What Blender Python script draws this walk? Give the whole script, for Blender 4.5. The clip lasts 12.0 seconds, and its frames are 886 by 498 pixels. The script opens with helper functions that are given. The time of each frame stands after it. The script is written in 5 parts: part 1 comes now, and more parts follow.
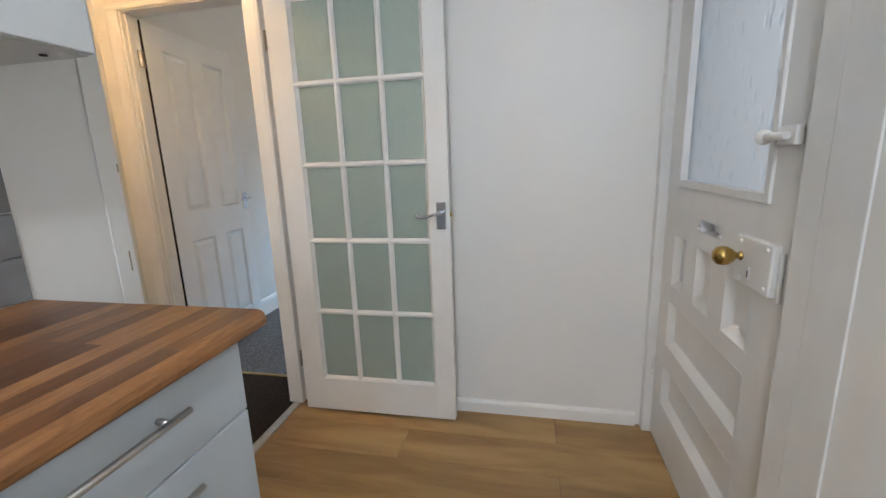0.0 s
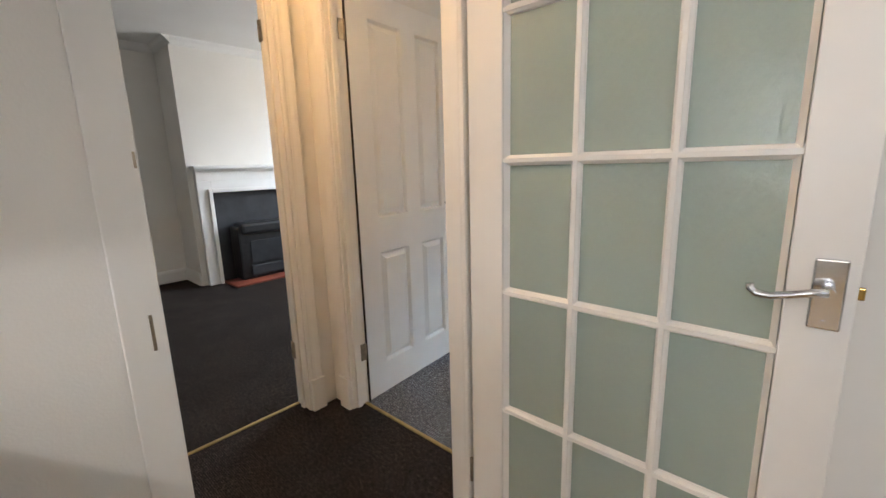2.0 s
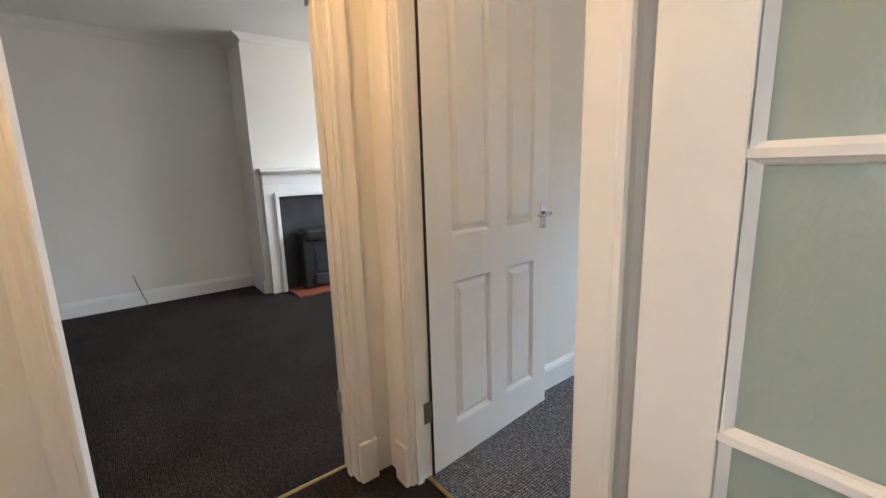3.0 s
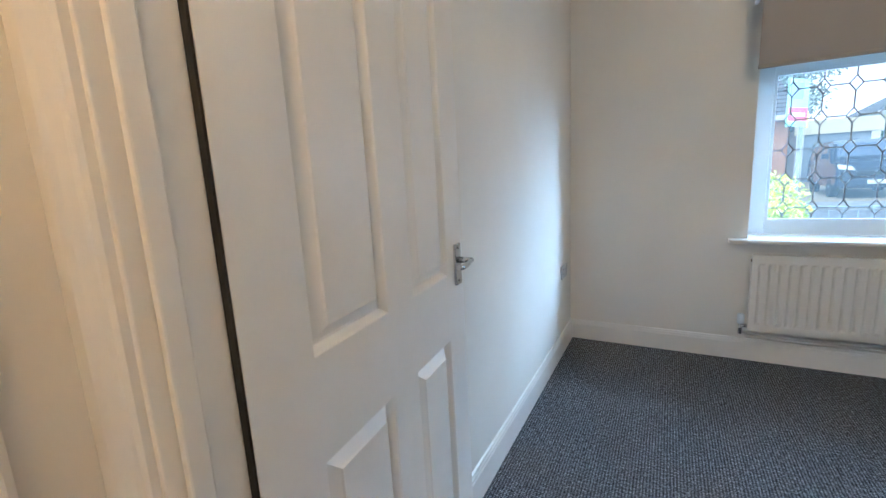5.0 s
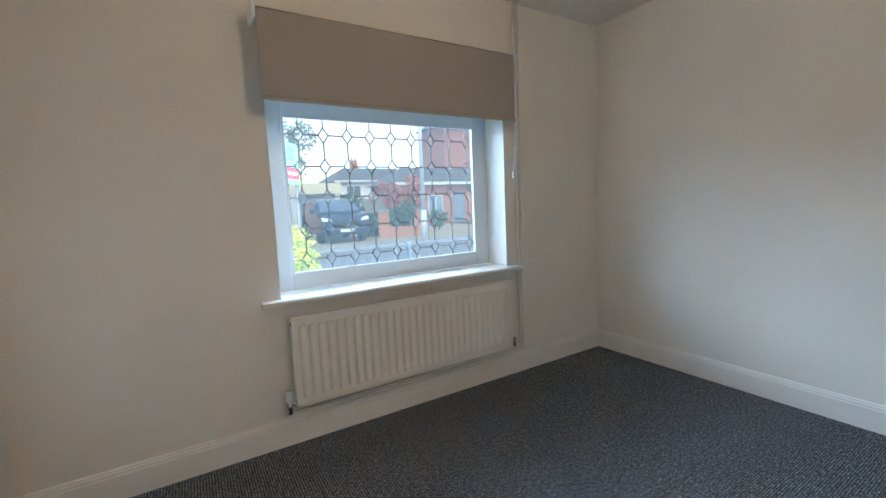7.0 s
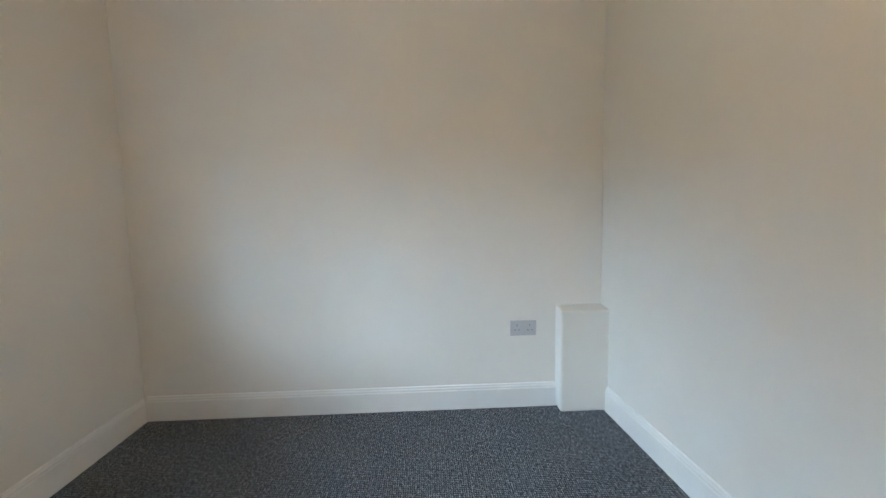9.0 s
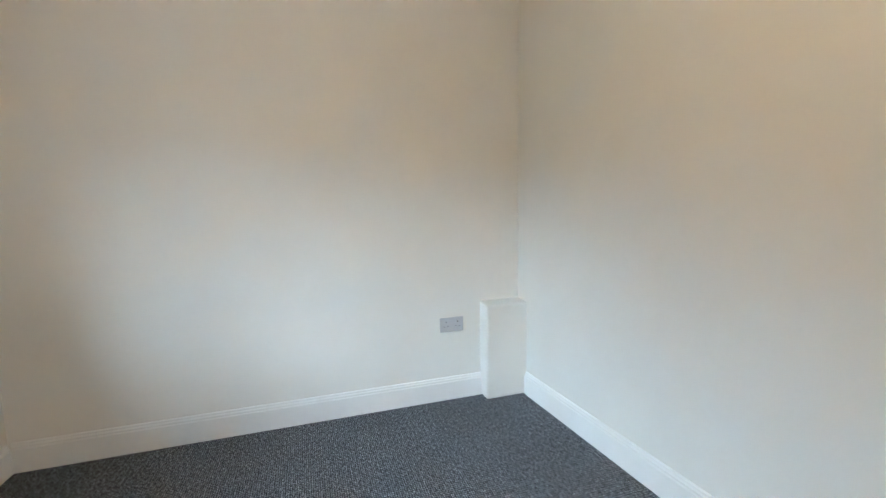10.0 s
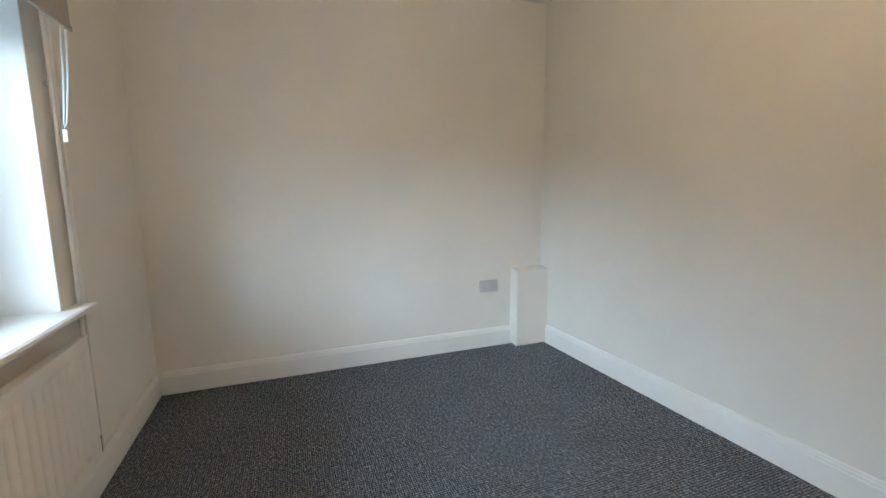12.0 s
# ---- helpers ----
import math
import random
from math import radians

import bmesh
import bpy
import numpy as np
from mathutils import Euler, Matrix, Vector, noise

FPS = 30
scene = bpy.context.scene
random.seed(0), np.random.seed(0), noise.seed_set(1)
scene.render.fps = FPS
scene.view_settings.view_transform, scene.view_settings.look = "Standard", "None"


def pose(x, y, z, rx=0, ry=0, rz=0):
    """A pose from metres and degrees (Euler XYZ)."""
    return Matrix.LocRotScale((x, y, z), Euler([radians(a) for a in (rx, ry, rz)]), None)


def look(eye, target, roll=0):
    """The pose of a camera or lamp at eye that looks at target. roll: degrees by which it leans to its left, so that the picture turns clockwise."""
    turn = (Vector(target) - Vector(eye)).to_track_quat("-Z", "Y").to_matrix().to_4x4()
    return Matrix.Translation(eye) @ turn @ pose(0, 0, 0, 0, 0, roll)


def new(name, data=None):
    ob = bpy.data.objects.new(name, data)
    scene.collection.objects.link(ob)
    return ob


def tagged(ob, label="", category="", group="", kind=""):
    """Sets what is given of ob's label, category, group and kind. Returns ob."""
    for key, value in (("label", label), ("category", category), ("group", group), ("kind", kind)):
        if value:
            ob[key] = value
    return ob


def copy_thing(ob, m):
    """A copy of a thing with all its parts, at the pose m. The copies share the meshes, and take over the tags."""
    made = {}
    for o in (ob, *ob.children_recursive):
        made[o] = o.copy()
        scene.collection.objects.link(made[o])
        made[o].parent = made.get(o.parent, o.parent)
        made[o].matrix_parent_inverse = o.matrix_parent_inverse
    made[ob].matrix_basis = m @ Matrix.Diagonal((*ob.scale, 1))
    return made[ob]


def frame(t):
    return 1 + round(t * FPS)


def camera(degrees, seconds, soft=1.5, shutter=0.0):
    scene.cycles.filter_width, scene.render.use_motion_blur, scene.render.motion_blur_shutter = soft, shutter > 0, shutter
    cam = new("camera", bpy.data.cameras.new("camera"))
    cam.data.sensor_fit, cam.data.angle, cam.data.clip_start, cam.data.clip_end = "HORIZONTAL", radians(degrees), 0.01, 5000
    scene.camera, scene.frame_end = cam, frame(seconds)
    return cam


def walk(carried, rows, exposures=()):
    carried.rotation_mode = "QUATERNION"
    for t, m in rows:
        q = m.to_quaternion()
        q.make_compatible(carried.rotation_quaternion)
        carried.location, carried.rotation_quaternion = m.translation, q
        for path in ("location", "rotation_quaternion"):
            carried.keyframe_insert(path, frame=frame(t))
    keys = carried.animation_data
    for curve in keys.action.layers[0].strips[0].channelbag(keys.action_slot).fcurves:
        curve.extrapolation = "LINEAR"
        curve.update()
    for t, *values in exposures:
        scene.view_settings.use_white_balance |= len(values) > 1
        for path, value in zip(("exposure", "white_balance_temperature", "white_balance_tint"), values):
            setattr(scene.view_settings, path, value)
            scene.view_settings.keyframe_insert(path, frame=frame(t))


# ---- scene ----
cam = camera(93.4, 12.0)
PATH = [
    (0, (-0.078, 0.011, 1.215), (-0.482, 1.925, 0.798), -2.0),
    (0.5, (-0.158, 0.28, 1.218), (-0.691, 2.165, 0.811), -1.7),
    (1, (-0.25, 0.468, 1.207), (-1.015, 2.267, 0.786), -1.7),
    (1.5, (-0.361, 0.696, 1.218), (-1.411, 2.349, 0.811), -1.5),
    (2, (-0.468, 0.853, 1.205), (-1.789, 2.3, 0.808), -1.6),
    (2.5, (-0.661, 1.03, 1.202), (-2.212, 2.235, 0.824), -1.7),
    (4.5, (-1.551, 1.59, 1.218), (-2.892, 3.03, 0.859), -3.6),
    (5, (-1.639, 1.746, 1.22), (-2.582, 3.475, 0.873), -3.1),
    (5.5, (-1.704, 1.979, 1.217), (-2.134, 3.909, 0.913), -2.8),
    (6, (-1.674, 2.164, 1.212), (-1.545, 4.142, 0.945), -2.2),
    (6.5, (-1.668, 2.374, 1.206), (-1.058, 4.265, 0.974), -2.4),
    (7, (-1.584, 2.579, 1.184), (-0.55, 4.278, 0.975), -2.6),
    (7.5, (-1.404, 2.793, 1.209), (0.002, 4.203, 1.014), -2.8),
    (9.5, (-1.108, 3.265, 1.145), (0.832, 2.828, 0.94), -0.9),
    (10, (-1.132, 3.42, 1.175), (0.759, 2.804, 0.96), -1.0),
    (10.5, (-1.141, 3.632, 1.194), (0.704, 2.901, 0.944), -0.5),
    (11, (-1.232, 3.769, 1.208), (0.61, 3.035, 0.945), -0.4),
    (11.5, (-1.417, 3.882, 1.193), (0.427, 3.162, 0.908), -0.3),
    (12, (-1.551, 3.983, 1.164), (0.307, 3.298, 0.885), -0.5),
]
walk(cam, [(t, look(eye, target, roll)) for t, eye, target, roll in PATH], [(0.0, 0.24, 5650, 9), (0.6, 0.25, 5700, 9), (1.2, 0.28, 6350, 12), (2.7, 0.42, 6300, 13), (4.5, 0.53, 5750, 10), (5.0, 0.41, 5550, 9), (5.5, 0.22, 5900, 10), (6.2, 0.12, 6150, 11), (7.0, 0.08, 6250, 11), (7.7, 0.04, 5950, 10), (9.5, 0.6, 6650, 11), (10.7, 0.8, 6400, 10), (11.2, 0.74, 6550, 11), (12.0, 0.36, 6900, 12)])

# ---- world and lights ----
world = bpy.data.worlds.new("sky")
scene.world = world
world.use_nodes = True
wn = world.node_tree.nodes
sky = wn.new("ShaderNodeTexSky")
sky.sky_type = "NISHITA"
sky.sun_disc = False
sky.sun_elevation, sky.sun_rotation = radians(48), radians(200)
sky.air_density, sky.dust_density, sky.ozone_density = 1.0, 6.0, 1.0
world.node_tree.links.new(sky.outputs[0], wn["Background"].inputs[0])
wn["Background"].inputs[1].default_value = 0.15


def lamp(name, kind, m, power, colour, size=0.1, size_y=0.0):
    data = bpy.data.lights.new(name, kind)
    data.energy, data.color = power, colour
    if kind == "AREA":
        data.shape, data.size, data.size_y = "RECTANGLE", size, size_y
    elif kind == "POINT":
        data.shadow_soft_size = size
    ob = new(name, data)
    ob.matrix_world = m
    return ob


sun_data = bpy.data.lights.new("sun", "SUN")
sun_data.energy, sun_data.angle, sun_data.color = 0.7, radians(15), (1.0, 0.95, 0.88)
new("sun", sun_data).matrix_world = look((0, 0, 20), (0 + 5.5, 12, 0))
# unseen area lamps, added to stand in for skylight at the openings
SKYLIGHT = (0.57, 0.79, 1.0)
lamp("window_daylight_left", "AREA", look((-5.4, 8.9, 3.7), (0.2, 3.6, 0.6)), 640, SKYLIGHT, 5.0, 3.2)
lamp("window_daylight_front", "AREA", look((-2.35, 8.9, 3.3), (0.3, 3.0, 0.6)), 380, SKYLIGHT, 2.1, 2.5)
lamp("window_daylight_right", "AREA", look((5.8, 8.9, 3.3), (-1.6, 3.2, 0.6)), 760, SKYLIGHT, 4.6, 3.2)
# extra side lamp, added to brighten the west wall near the window
lamp("window_daylight_low", "AREA", look((2.9, 6.15, 2.4), (-2.2, 4.2, 0.4)), 560, SKYLIGHT, 1.3, 1.6)
lamp("window_daylight_high", "AREA", look((0.9, 8.6, 3.7), (-0.7, 4.2, 1.0)), 560, SKYLIGHT, 5.0, 2.4)
# living room fill lamp, added outside an invented window
lamp("living_daylight", "AREA", look((-4.0, 5.3, 1.6), (-4.2, 2.5, 0.9)), 62, (1.0, 0.95, 0.88), 1.5, 1.1)
lamp("kitchen_daylight", "AREA", look((-0.45, -3.25, 1.5), (-0.3, 1.0, 1.0)), 15, (0.86, 0.94, 1.0), 1.1, 1.0)
# ceiling bulbs
lamp("hall_bulb", "POINT", pose(-1.75, 1.2, 2.2), 14, (1.0, 0.61, 0.27), 0.05)
lamp("bedroom_bulb", "POINT", pose(-0.7, 3.3, 2.15), 11.5, (1.0, 0.70, 0.38), 0.06)
lamp("kitchen_bulb", "POINT", pose(-0.1, -0.7, 2.33), 45, (1.0, 0.95, 0.89), 0.05)


# ---- materials ----
class Mat:
    """A small builder of node materials."""

    def __init__(self, name, rough=0.6, metal=0.0):
        self.m = bpy.data.materials.new(name)
        self.m.use_nodes = True
        self.t = self.m.node_tree
        self.b = self.t.nodes["Principled BSDF"]
        self.b.inputs["Roughness"].default_value = rough
        self.b.inputs["Metallic"].default_value = metal
        self.co = self.t.nodes.new("ShaderNodeTexCoord")

    def link(self, a, b):
        self.t.links.new(a, b)

    def mapped(self, scale=(1, 1, 1), rot=(0, 0, 0), loc=(0, 0, 0)):
        n = self.t.nodes.new("ShaderNodeMapping")
        n.inputs["Scale"].default_value, n.inputs["Rotation"].default_value, n.inputs["Location"].default_value = scale, rot, loc
        self.link(self.co.outputs["Object"], n.inputs[0])
        return n.outputs[0]

    def noise(self, scale, detail=3, vec=None, rough=0.55, dist=0.0):
        n = self.t.nodes.new("ShaderNodeTexNoise")
        n.inputs["Scale"].default_value, n.inputs["Detail"].default_value = scale, detail
        n.inputs["Roughness"].default_value, n.inputs["Distortion"].default_value = rough, dist
        self.link(vec or self.mapped(), n.inputs["Vector"])
        return n.outputs[0]

    def wave(self, scale, direction, dist=0.0, detail_scale=1.0, vec=None):
        n = self.t.nodes.new("ShaderNodeTexWave")
        n.bands_direction = direction
        n.inputs["Scale"].default_value, n.inputs["Distortion"].default_value = scale, dist
        n.inputs["Detail Scale"].default_value = detail_scale
        self.link(vec or self.mapped(), n.inputs["Vector"])
        return n.outputs[1]

    def ramp(self, fac, *stops):
        n = self.t.nodes.new("ShaderNodeValToRGB")
        els = n.color_ramp.elements
        while len(els) < len(stops):
            els.new(0.5)
        for e, (p, c) in zip(els, stops):
            e.position, e.color = p, (*c, 1)
        self.link(fac, n.inputs[0])
        return n.outputs[0]

    def mix(self, a, b, fac, mode="MIX"):
        n = self.t.nodes.new("ShaderNodeMix")
        n.data_type, n.blend_type = "RGBA", mode
        for sock, v in ((n.inputs[6], a), (n.inputs[7], b), (n.inputs[0], fac)):
            if isinstance(v, tuple):
                sock.default_value = (*v, 1)
            elif isinstance(v, (int, float)):
                sock.default_value = v
            else:
                self.link(v, sock)
        return n.outputs[2]

    def math(self, a, b, op="MULTIPLY"):
        n = self.t.nodes.new("ShaderNodeMath")
        n.operation = op
        for sock, v in ((n.inputs[0], a), (n.inputs[1], b)):
            if isinstance(v, (int, float)):
                sock.default_value = v
            else:
                self.link(v, sock)
        return n.outputs[0]

    def random(self):
        return self.t.nodes.new("ShaderNodeObjectInfo").outputs["Random"]

    def island(self):
        return self.t.nodes.new("ShaderNodeNewGeometry").outputs["Random Per Island"]

    def colour(self, v):
        if isinstance(v, tuple):
            self.b.inputs["Base Color"].default_value = (*v, 1)
        else:
            self.link(v, self.b.inputs["Base Color"])
        return self

    def rough(self, v):
        self.link(v, self.b.inputs["Roughness"])
        return self

    def bump(self, h, strength=0.3, depth=0.002):
        n = self.t.nodes.new("ShaderNodeBump")
        n.inputs["Strength"].default_value, n.inputs["Distance"].default_value = strength, depth
        self.link(h, n.inputs["Height"])
        self.link(n.outputs[0], self.b.inputs["Normal"])
        return self


def painted(name, a, b, rough=0.6, relief=0.12, grain=220, blotch=1.6):
    """Paint in two close tones with roller stipple and faint large unevenness."""
    k = Mat(name, rough)
    big = k.noise(blotch, 4)
    k.colour(k.mix(a, b, k.ramp(big, (0.35, (0, 0, 0)), (0.65, (1, 1, 1)))))
    k.bump(k.math(k.noise(grain, 2), k.math(big, 1.5), "ADD"), relief, 0.0015)
    return k.m


def two_tone(name, a, b, scale, rough=0.7, detail=6, relief=0.3, depth=0.005, metal=0.0, vec=None):
    k = Mat(name, rough, metal)
    n = k.noise(scale, detail, k.mapped(vec) if vec else None)
    k.colour(k.ramp(n, (0.3, a), (0.7, b))).bump(n, relief, depth)
    return k.m


WALL = painted("wall_paint_cream", (0.80, 0.78, 0.735), (0.765, 0.74, 0.69), 0.62, 0.2)
KITCHEN = painted("wall_paint_white", (0.82, 0.81, 0.78), (0.79, 0.775, 0.745), 0.5, 0.2)
CEIL = painted("ceiling_paint", (0.80, 0.79, 0.77), (0.77, 0.755, 0.73), 0.75, 0.15)
GLOSS = painted("white_gloss_paint", (0.83, 0.825, 0.805), (0.80, 0.79, 0.765), 0.32, 0.1, 90, 5)
OLDGLOSS = painted("old_white_gloss_paint", (0.76, 0.755, 0.735), (0.71, 0.70, 0.68), 0.38, 0.25, 60, 6)
SHELL = painted("cream_gloss_paint", (0.82, 0.79, 0.73), (0.79, 0.755, 0.69), 0.36, 0.12, 90, 5)
RADWHITE = painted("radiator_enamel", (0.80, 0.785, 0.75), (0.77, 0.755, 0.72), 0.35, 0.04, 60, 4)
UPVC = painted("white_plastic", (0.75, 0.82, 0.87), (0.73, 0.80, 0.85), 0.35, 0.03, 60, 4)
UNIT = painted("pale_blue_cabinet", (0.53, 0.59, 0.645), (0.50, 0.56, 0.61), 0.34, 0.03, 40, 3)
WALLUNIT = painted("pale_grey_cabinet", (0.66, 0.69, 0.70), (0.63, 0.66, 0.67), 0.34, 0.03, 40, 3)
SOCKET = painted("grey_white_plastic", (0.52, 0.52, 0.54), (0.49, 0.49, 0.51), 0.35, 0.02)
GROUT = painted("grout", (0.74, 0.72, 0.69), (0.66, 0.64, 0.60), 0.85, 0.3)
# near-black paint for holes, and for the shade in gaps at doors
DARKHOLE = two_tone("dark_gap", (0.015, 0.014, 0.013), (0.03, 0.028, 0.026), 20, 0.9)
BLACK = two_tone("black_metal", (0.012, 0.012, 0.013), (0.025, 0.024, 0.024), 30, 0.35)
CHROME = two_tone("chrome", (0.72, 0.72, 0.73), (0.62, 0.62, 0.63), 40, 0.14, 3, 0.03, 0.001, 1.0)
STEEL = two_tone("brushed_steel", (0.62, 0.60, 0.57), (0.52, 0.50, 0.47), 30, 0.3, 4, 0.1, 0.001, 1.0, (4, 0.4, 4))
BRASS = two_tone("aged_brass", (0.52, 0.36, 0.11), (0.34, 0.22, 0.06), 22, 0.27, 4, 0.08, 0.001, 1.0)
HINGE = two_tone("worn_brass_steel", (0.42, 0.36, 0.27), (0.28, 0.24, 0.19), 60, 0.38, 4, 0.2, 0.001, 1.0)
STRIP = two_tone("brass_threshold", (0.60, 0.45, 0.20), (0.45, 0.33, 0.14), 30, 0.32, 3, 0.1, 0.001, 1.0)
ALU = two_tone("aluminium_strip", (0.62, 0.62, 0.62), (0.50, 0.50, 0.50), 30, 0.4, 3, 0.1, 0.001, 1.0)
LEAD = two_tone("lead_came", (0.20, 0.22, 0.24), (0.29, 0.31, 0.33), 80, 0.5, 3, 0.3, 0.001, 0.2)


def carpet(name, a, b, c, ribs, wear):
    k = Mat(name, 0.95)
    k.b.inputs["Specular IOR Level"].default_value = 0.12
    fine = k.noise(150, 3)
    worn = k.noise(3.2, 5, None, 0.65)
    patch = k.noise(48, 6, k.mapped((1.0, 1.9, 1.0)), 0.8)
    loops = k.wave(ribs, "Y", 4.0, 14.0)
    cross = k.wave(ribs * 0.8, "X", 3.0, 9.0)
    weave = k.math(loops, cross)
    tone = k.mix(k.ramp(patch, (0.36, a), (0.5, b), (0.64, c)), k.ramp(worn, (0.3, (0.68, 0.66, 0.64)), (0.7, (1.25, 1.25, 1.25))), wear, "MULTIPLY")
    k.colour(k.mix(tone, k.ramp(k.math(fine, k.math(weave, 0.6), "ADD"), (0.45, (0.02, 0.02, 0.02)), (0.90, (3.6, 3.6, 3.6))), 0.85, "MULTIPLY"))
    k.bump(k.math(k.math(weave, 0.7), fine, "ADD"), 0.9, 0.006)
    return k.m


BEDCARPET = carpet("ribbed_blue_grey_carpet", (0.030, 0.034, 0.040), (0.105, 0.114, 0.127), (0.25, 0.268, 0.292), 34, 0.35)
DARKCARPET = carpet("dark_brown_carpet", (0.009, 0.007, 0.006), (0.024, 0.019, 0.017), (0.055, 0.044, 0.040), 40, 0.9)


def oak():
    """Laminate boards, each with its own tone and long soft grain."""
    k = Mat("oak_laminate", 0.42)
    r = k.random()
    vec = k.t.nodes.new("ShaderNodeVectorMath")
    vec.operation = "ADD"
    off = k.t.nodes.new("ShaderNodeCombineXYZ")
    k.link(k.math(r, 37.0), off.inputs[0])
    k.link(k.math(r, 11.0), off.inputs[1])
    k.link(k.mapped((1.0, 6.5, 4.0)), vec.inputs[0])
    k.link(off.outputs[0], vec.inputs[1])
    grain = k.noise(1.5, 6, vec.outputs[0], 0.52, 0.7)
    knot = k.noise(2.6, 2, k.mapped((1.2, 2.6, 1.0)))
    pores = k.noise(28, 3, vec.outputs[0])
    tone = k.ramp(grain, (0.26, (0.20, 0.115, 0.040)), (0.5, (0.335, 0.208, 0.080)), (0.74, (0.43, 0.29, 0.122)))
    tone = k.mix(tone, k.ramp(knot, (0.66, (1, 1, 1)), (0.76, (0.62, 0.55, 0.48))), 0.8, "MULTIPLY")
    k.colour(k.mix(tone, k.mix((0.82, 0.8, 0.76), (1.1, 1.1, 1.08), r), 0.7, "MULTIPLY"))
    k.bump(k.math(grain, pores, "ADD"), 0.14, 0.002)
    return k.m


OAK = oak()


def block_worktop():
    """Laminate printed as glued staves."""
    k = Mat("stave_worktop", 0.4)
    vec = k.mapped((1, 1, 1), (0, 0, radians(90)))
    br = k.t.nodes.new("ShaderNodeTexBrick")
    br.offset, br.squash = 0.37, 1.0
    br.inputs["Color1"].default_value, br.inputs["Color2"].default_value = (0, 0, 0, 1), (1, 1, 1, 1)
    br.inputs["Mortar Size"].default_value, br.inputs["Scale"].default_value = 0.0, 1.0
    br.inputs["Brick Width"].default_value, br.inputs["Row Height"].default_value = 0.55, 0.040
    k.link(vec, br.inputs["Vector"])
    grain = k.noise(5, 7, k.mapped((17, 1.6, 10)), 0.6, 1.5)
    stave = k.ramp(br.outputs[0], (0.0, (0.115, 0.044, 0.016)), (0.35, (0.165, 0.070, 0.025)), (0.65, (0.25, 0.115, 0.040)), (1.0, (0.36, 0.182, 0.068)))
    k.colour(k.mix(stave, k.ramp(grain, (0.3, (0.5, 0.45, 0.42)), (0.7, (1.2, 1.15, 1.1))), 0.8, "MULTIPLY"))
    k.bump(grain, 0.08, 0.001)
    return k.m


WORKTOP = block_worktop()


def tile_glaze():
    k = Mat("grey_glazed_tile", 0.22)
    n = k.noise(9, 4)
    base = k.ramp(n, (0.3, (0.185, 0.185, 0.19)), (0.7, (0.235, 0.235, 0.24)))
    k.colour(k.mix(base, k.mix((0.85, 0.85, 0.85), (1.12, 1.12, 1.12), k.random()), 0.6, "MULTIPLY")).bump(n, 0.1, 0.002)
    return k.m


TILE = tile_glaze()


def obscured(name, tint, rough, scale, depth, trans):
    k = Mat(name, rough)
    k.colour(tint)
    k.b.inputs["Transmission Weight"].default_value = trans
    k.b.inputs["IOR"].default_value = 1.45
    k.bump(k.noise(scale, 3, k.mapped((1, 1, 0.45))), 0.5, depth)
    return k.m


GREENGLASS = obscured("pale_green_obscured_glass", (0.52, 0.615, 0.55), 0.07, 45, 0.006, 0.35)


def leaf_glass():
    """Frosted glass pressed with small leaf shapes."""
    k = Mat("leaf_pattern_glass", 0.3)
    vo = k.t.nodes.new("ShaderNodeTexVoronoi")
    vo.inputs["Scale"].default_value = 30
    k.link(k.mapped((1, 1.6, 0.5), (radians(25), 0, 0)), vo.inputs["Vector"])
    leaf = k.ramp(vo.outputs["Distance"], (0.14, (1, 1, 1)), (0.34, (0, 0, 0)))
    k.colour(k.mix((0.97, 0.99, 1.0), (0.86, 0.93, 0.97), leaf))
    k.b.inputs["Transmission Weight"].default_value = 0.92
    k.bump(leaf, 0.5, 0.003)
    return k.m


LEAFGLASS = leaf_glass()


def hazed_glass():
    """Old window glass: clear, with a bluish translucent veil that paints daylight haze on it."""
    m = bpy.data.materials.new("hazed_window_glass")
    m.use_nodes = True
    t = m.node_tree
    t.nodes.remove(t.nodes["Principled BSDF"])
    tr, tl, gl, m1, m2, no = (t.nodes.new("ShaderNode" + k) for k in ("BsdfTransparent", "BsdfTranslucent", "BsdfGlossy", "MixShader", "MixShader", "TexNoise"))
    tr.inputs[0].default_value, tl.inputs[0].default_value = (0.87, 0.95, 0.99, 1), (0.75, 0.92, 1.0, 1)
    gl.inputs["Roughness"].default_value = 0.02
    m1.inputs[0].default_value, m2.inputs[0].default_value = 0.022, 0.02
    t.links.new(tr.outputs[0], m1.inputs[1])
    t.links.new(tl.outputs[0], m1.inputs[2])
    t.links.new(m1.outputs[0], m2.inputs[1])
    t.links.new(gl.outputs[0], m2.inputs[2])
    t.links.new(m2.outputs[0], t.nodes["Material Output"].inputs[0])
    return m


CLEAR = hazed_glass()


def fabric():
    k = Mat("taupe_blind_fabric", 0.9)
    w = k.math(k.wave(240, "X", 0.6), k.wave(240, "Z", 0.6))
    k.colour(k.mix((0.30, 0.278, 0.26), (0.37, 0.345, 0.325), k.math(w, k.noise(3, 3), "ADD"))).bump(w, 0.3, 0.001)
    return k.m


BLIND = fabric()
HEARTH = two_tone("red_hearth_tile", (0.20, 0.05, 0.03), (0.30, 0.085, 0.05), 14, 0.4)
SLATE = two_tone("dark_fire_back", (0.02, 0.021, 0.024), (0.045, 0.047, 0.052), 6, 0.35)

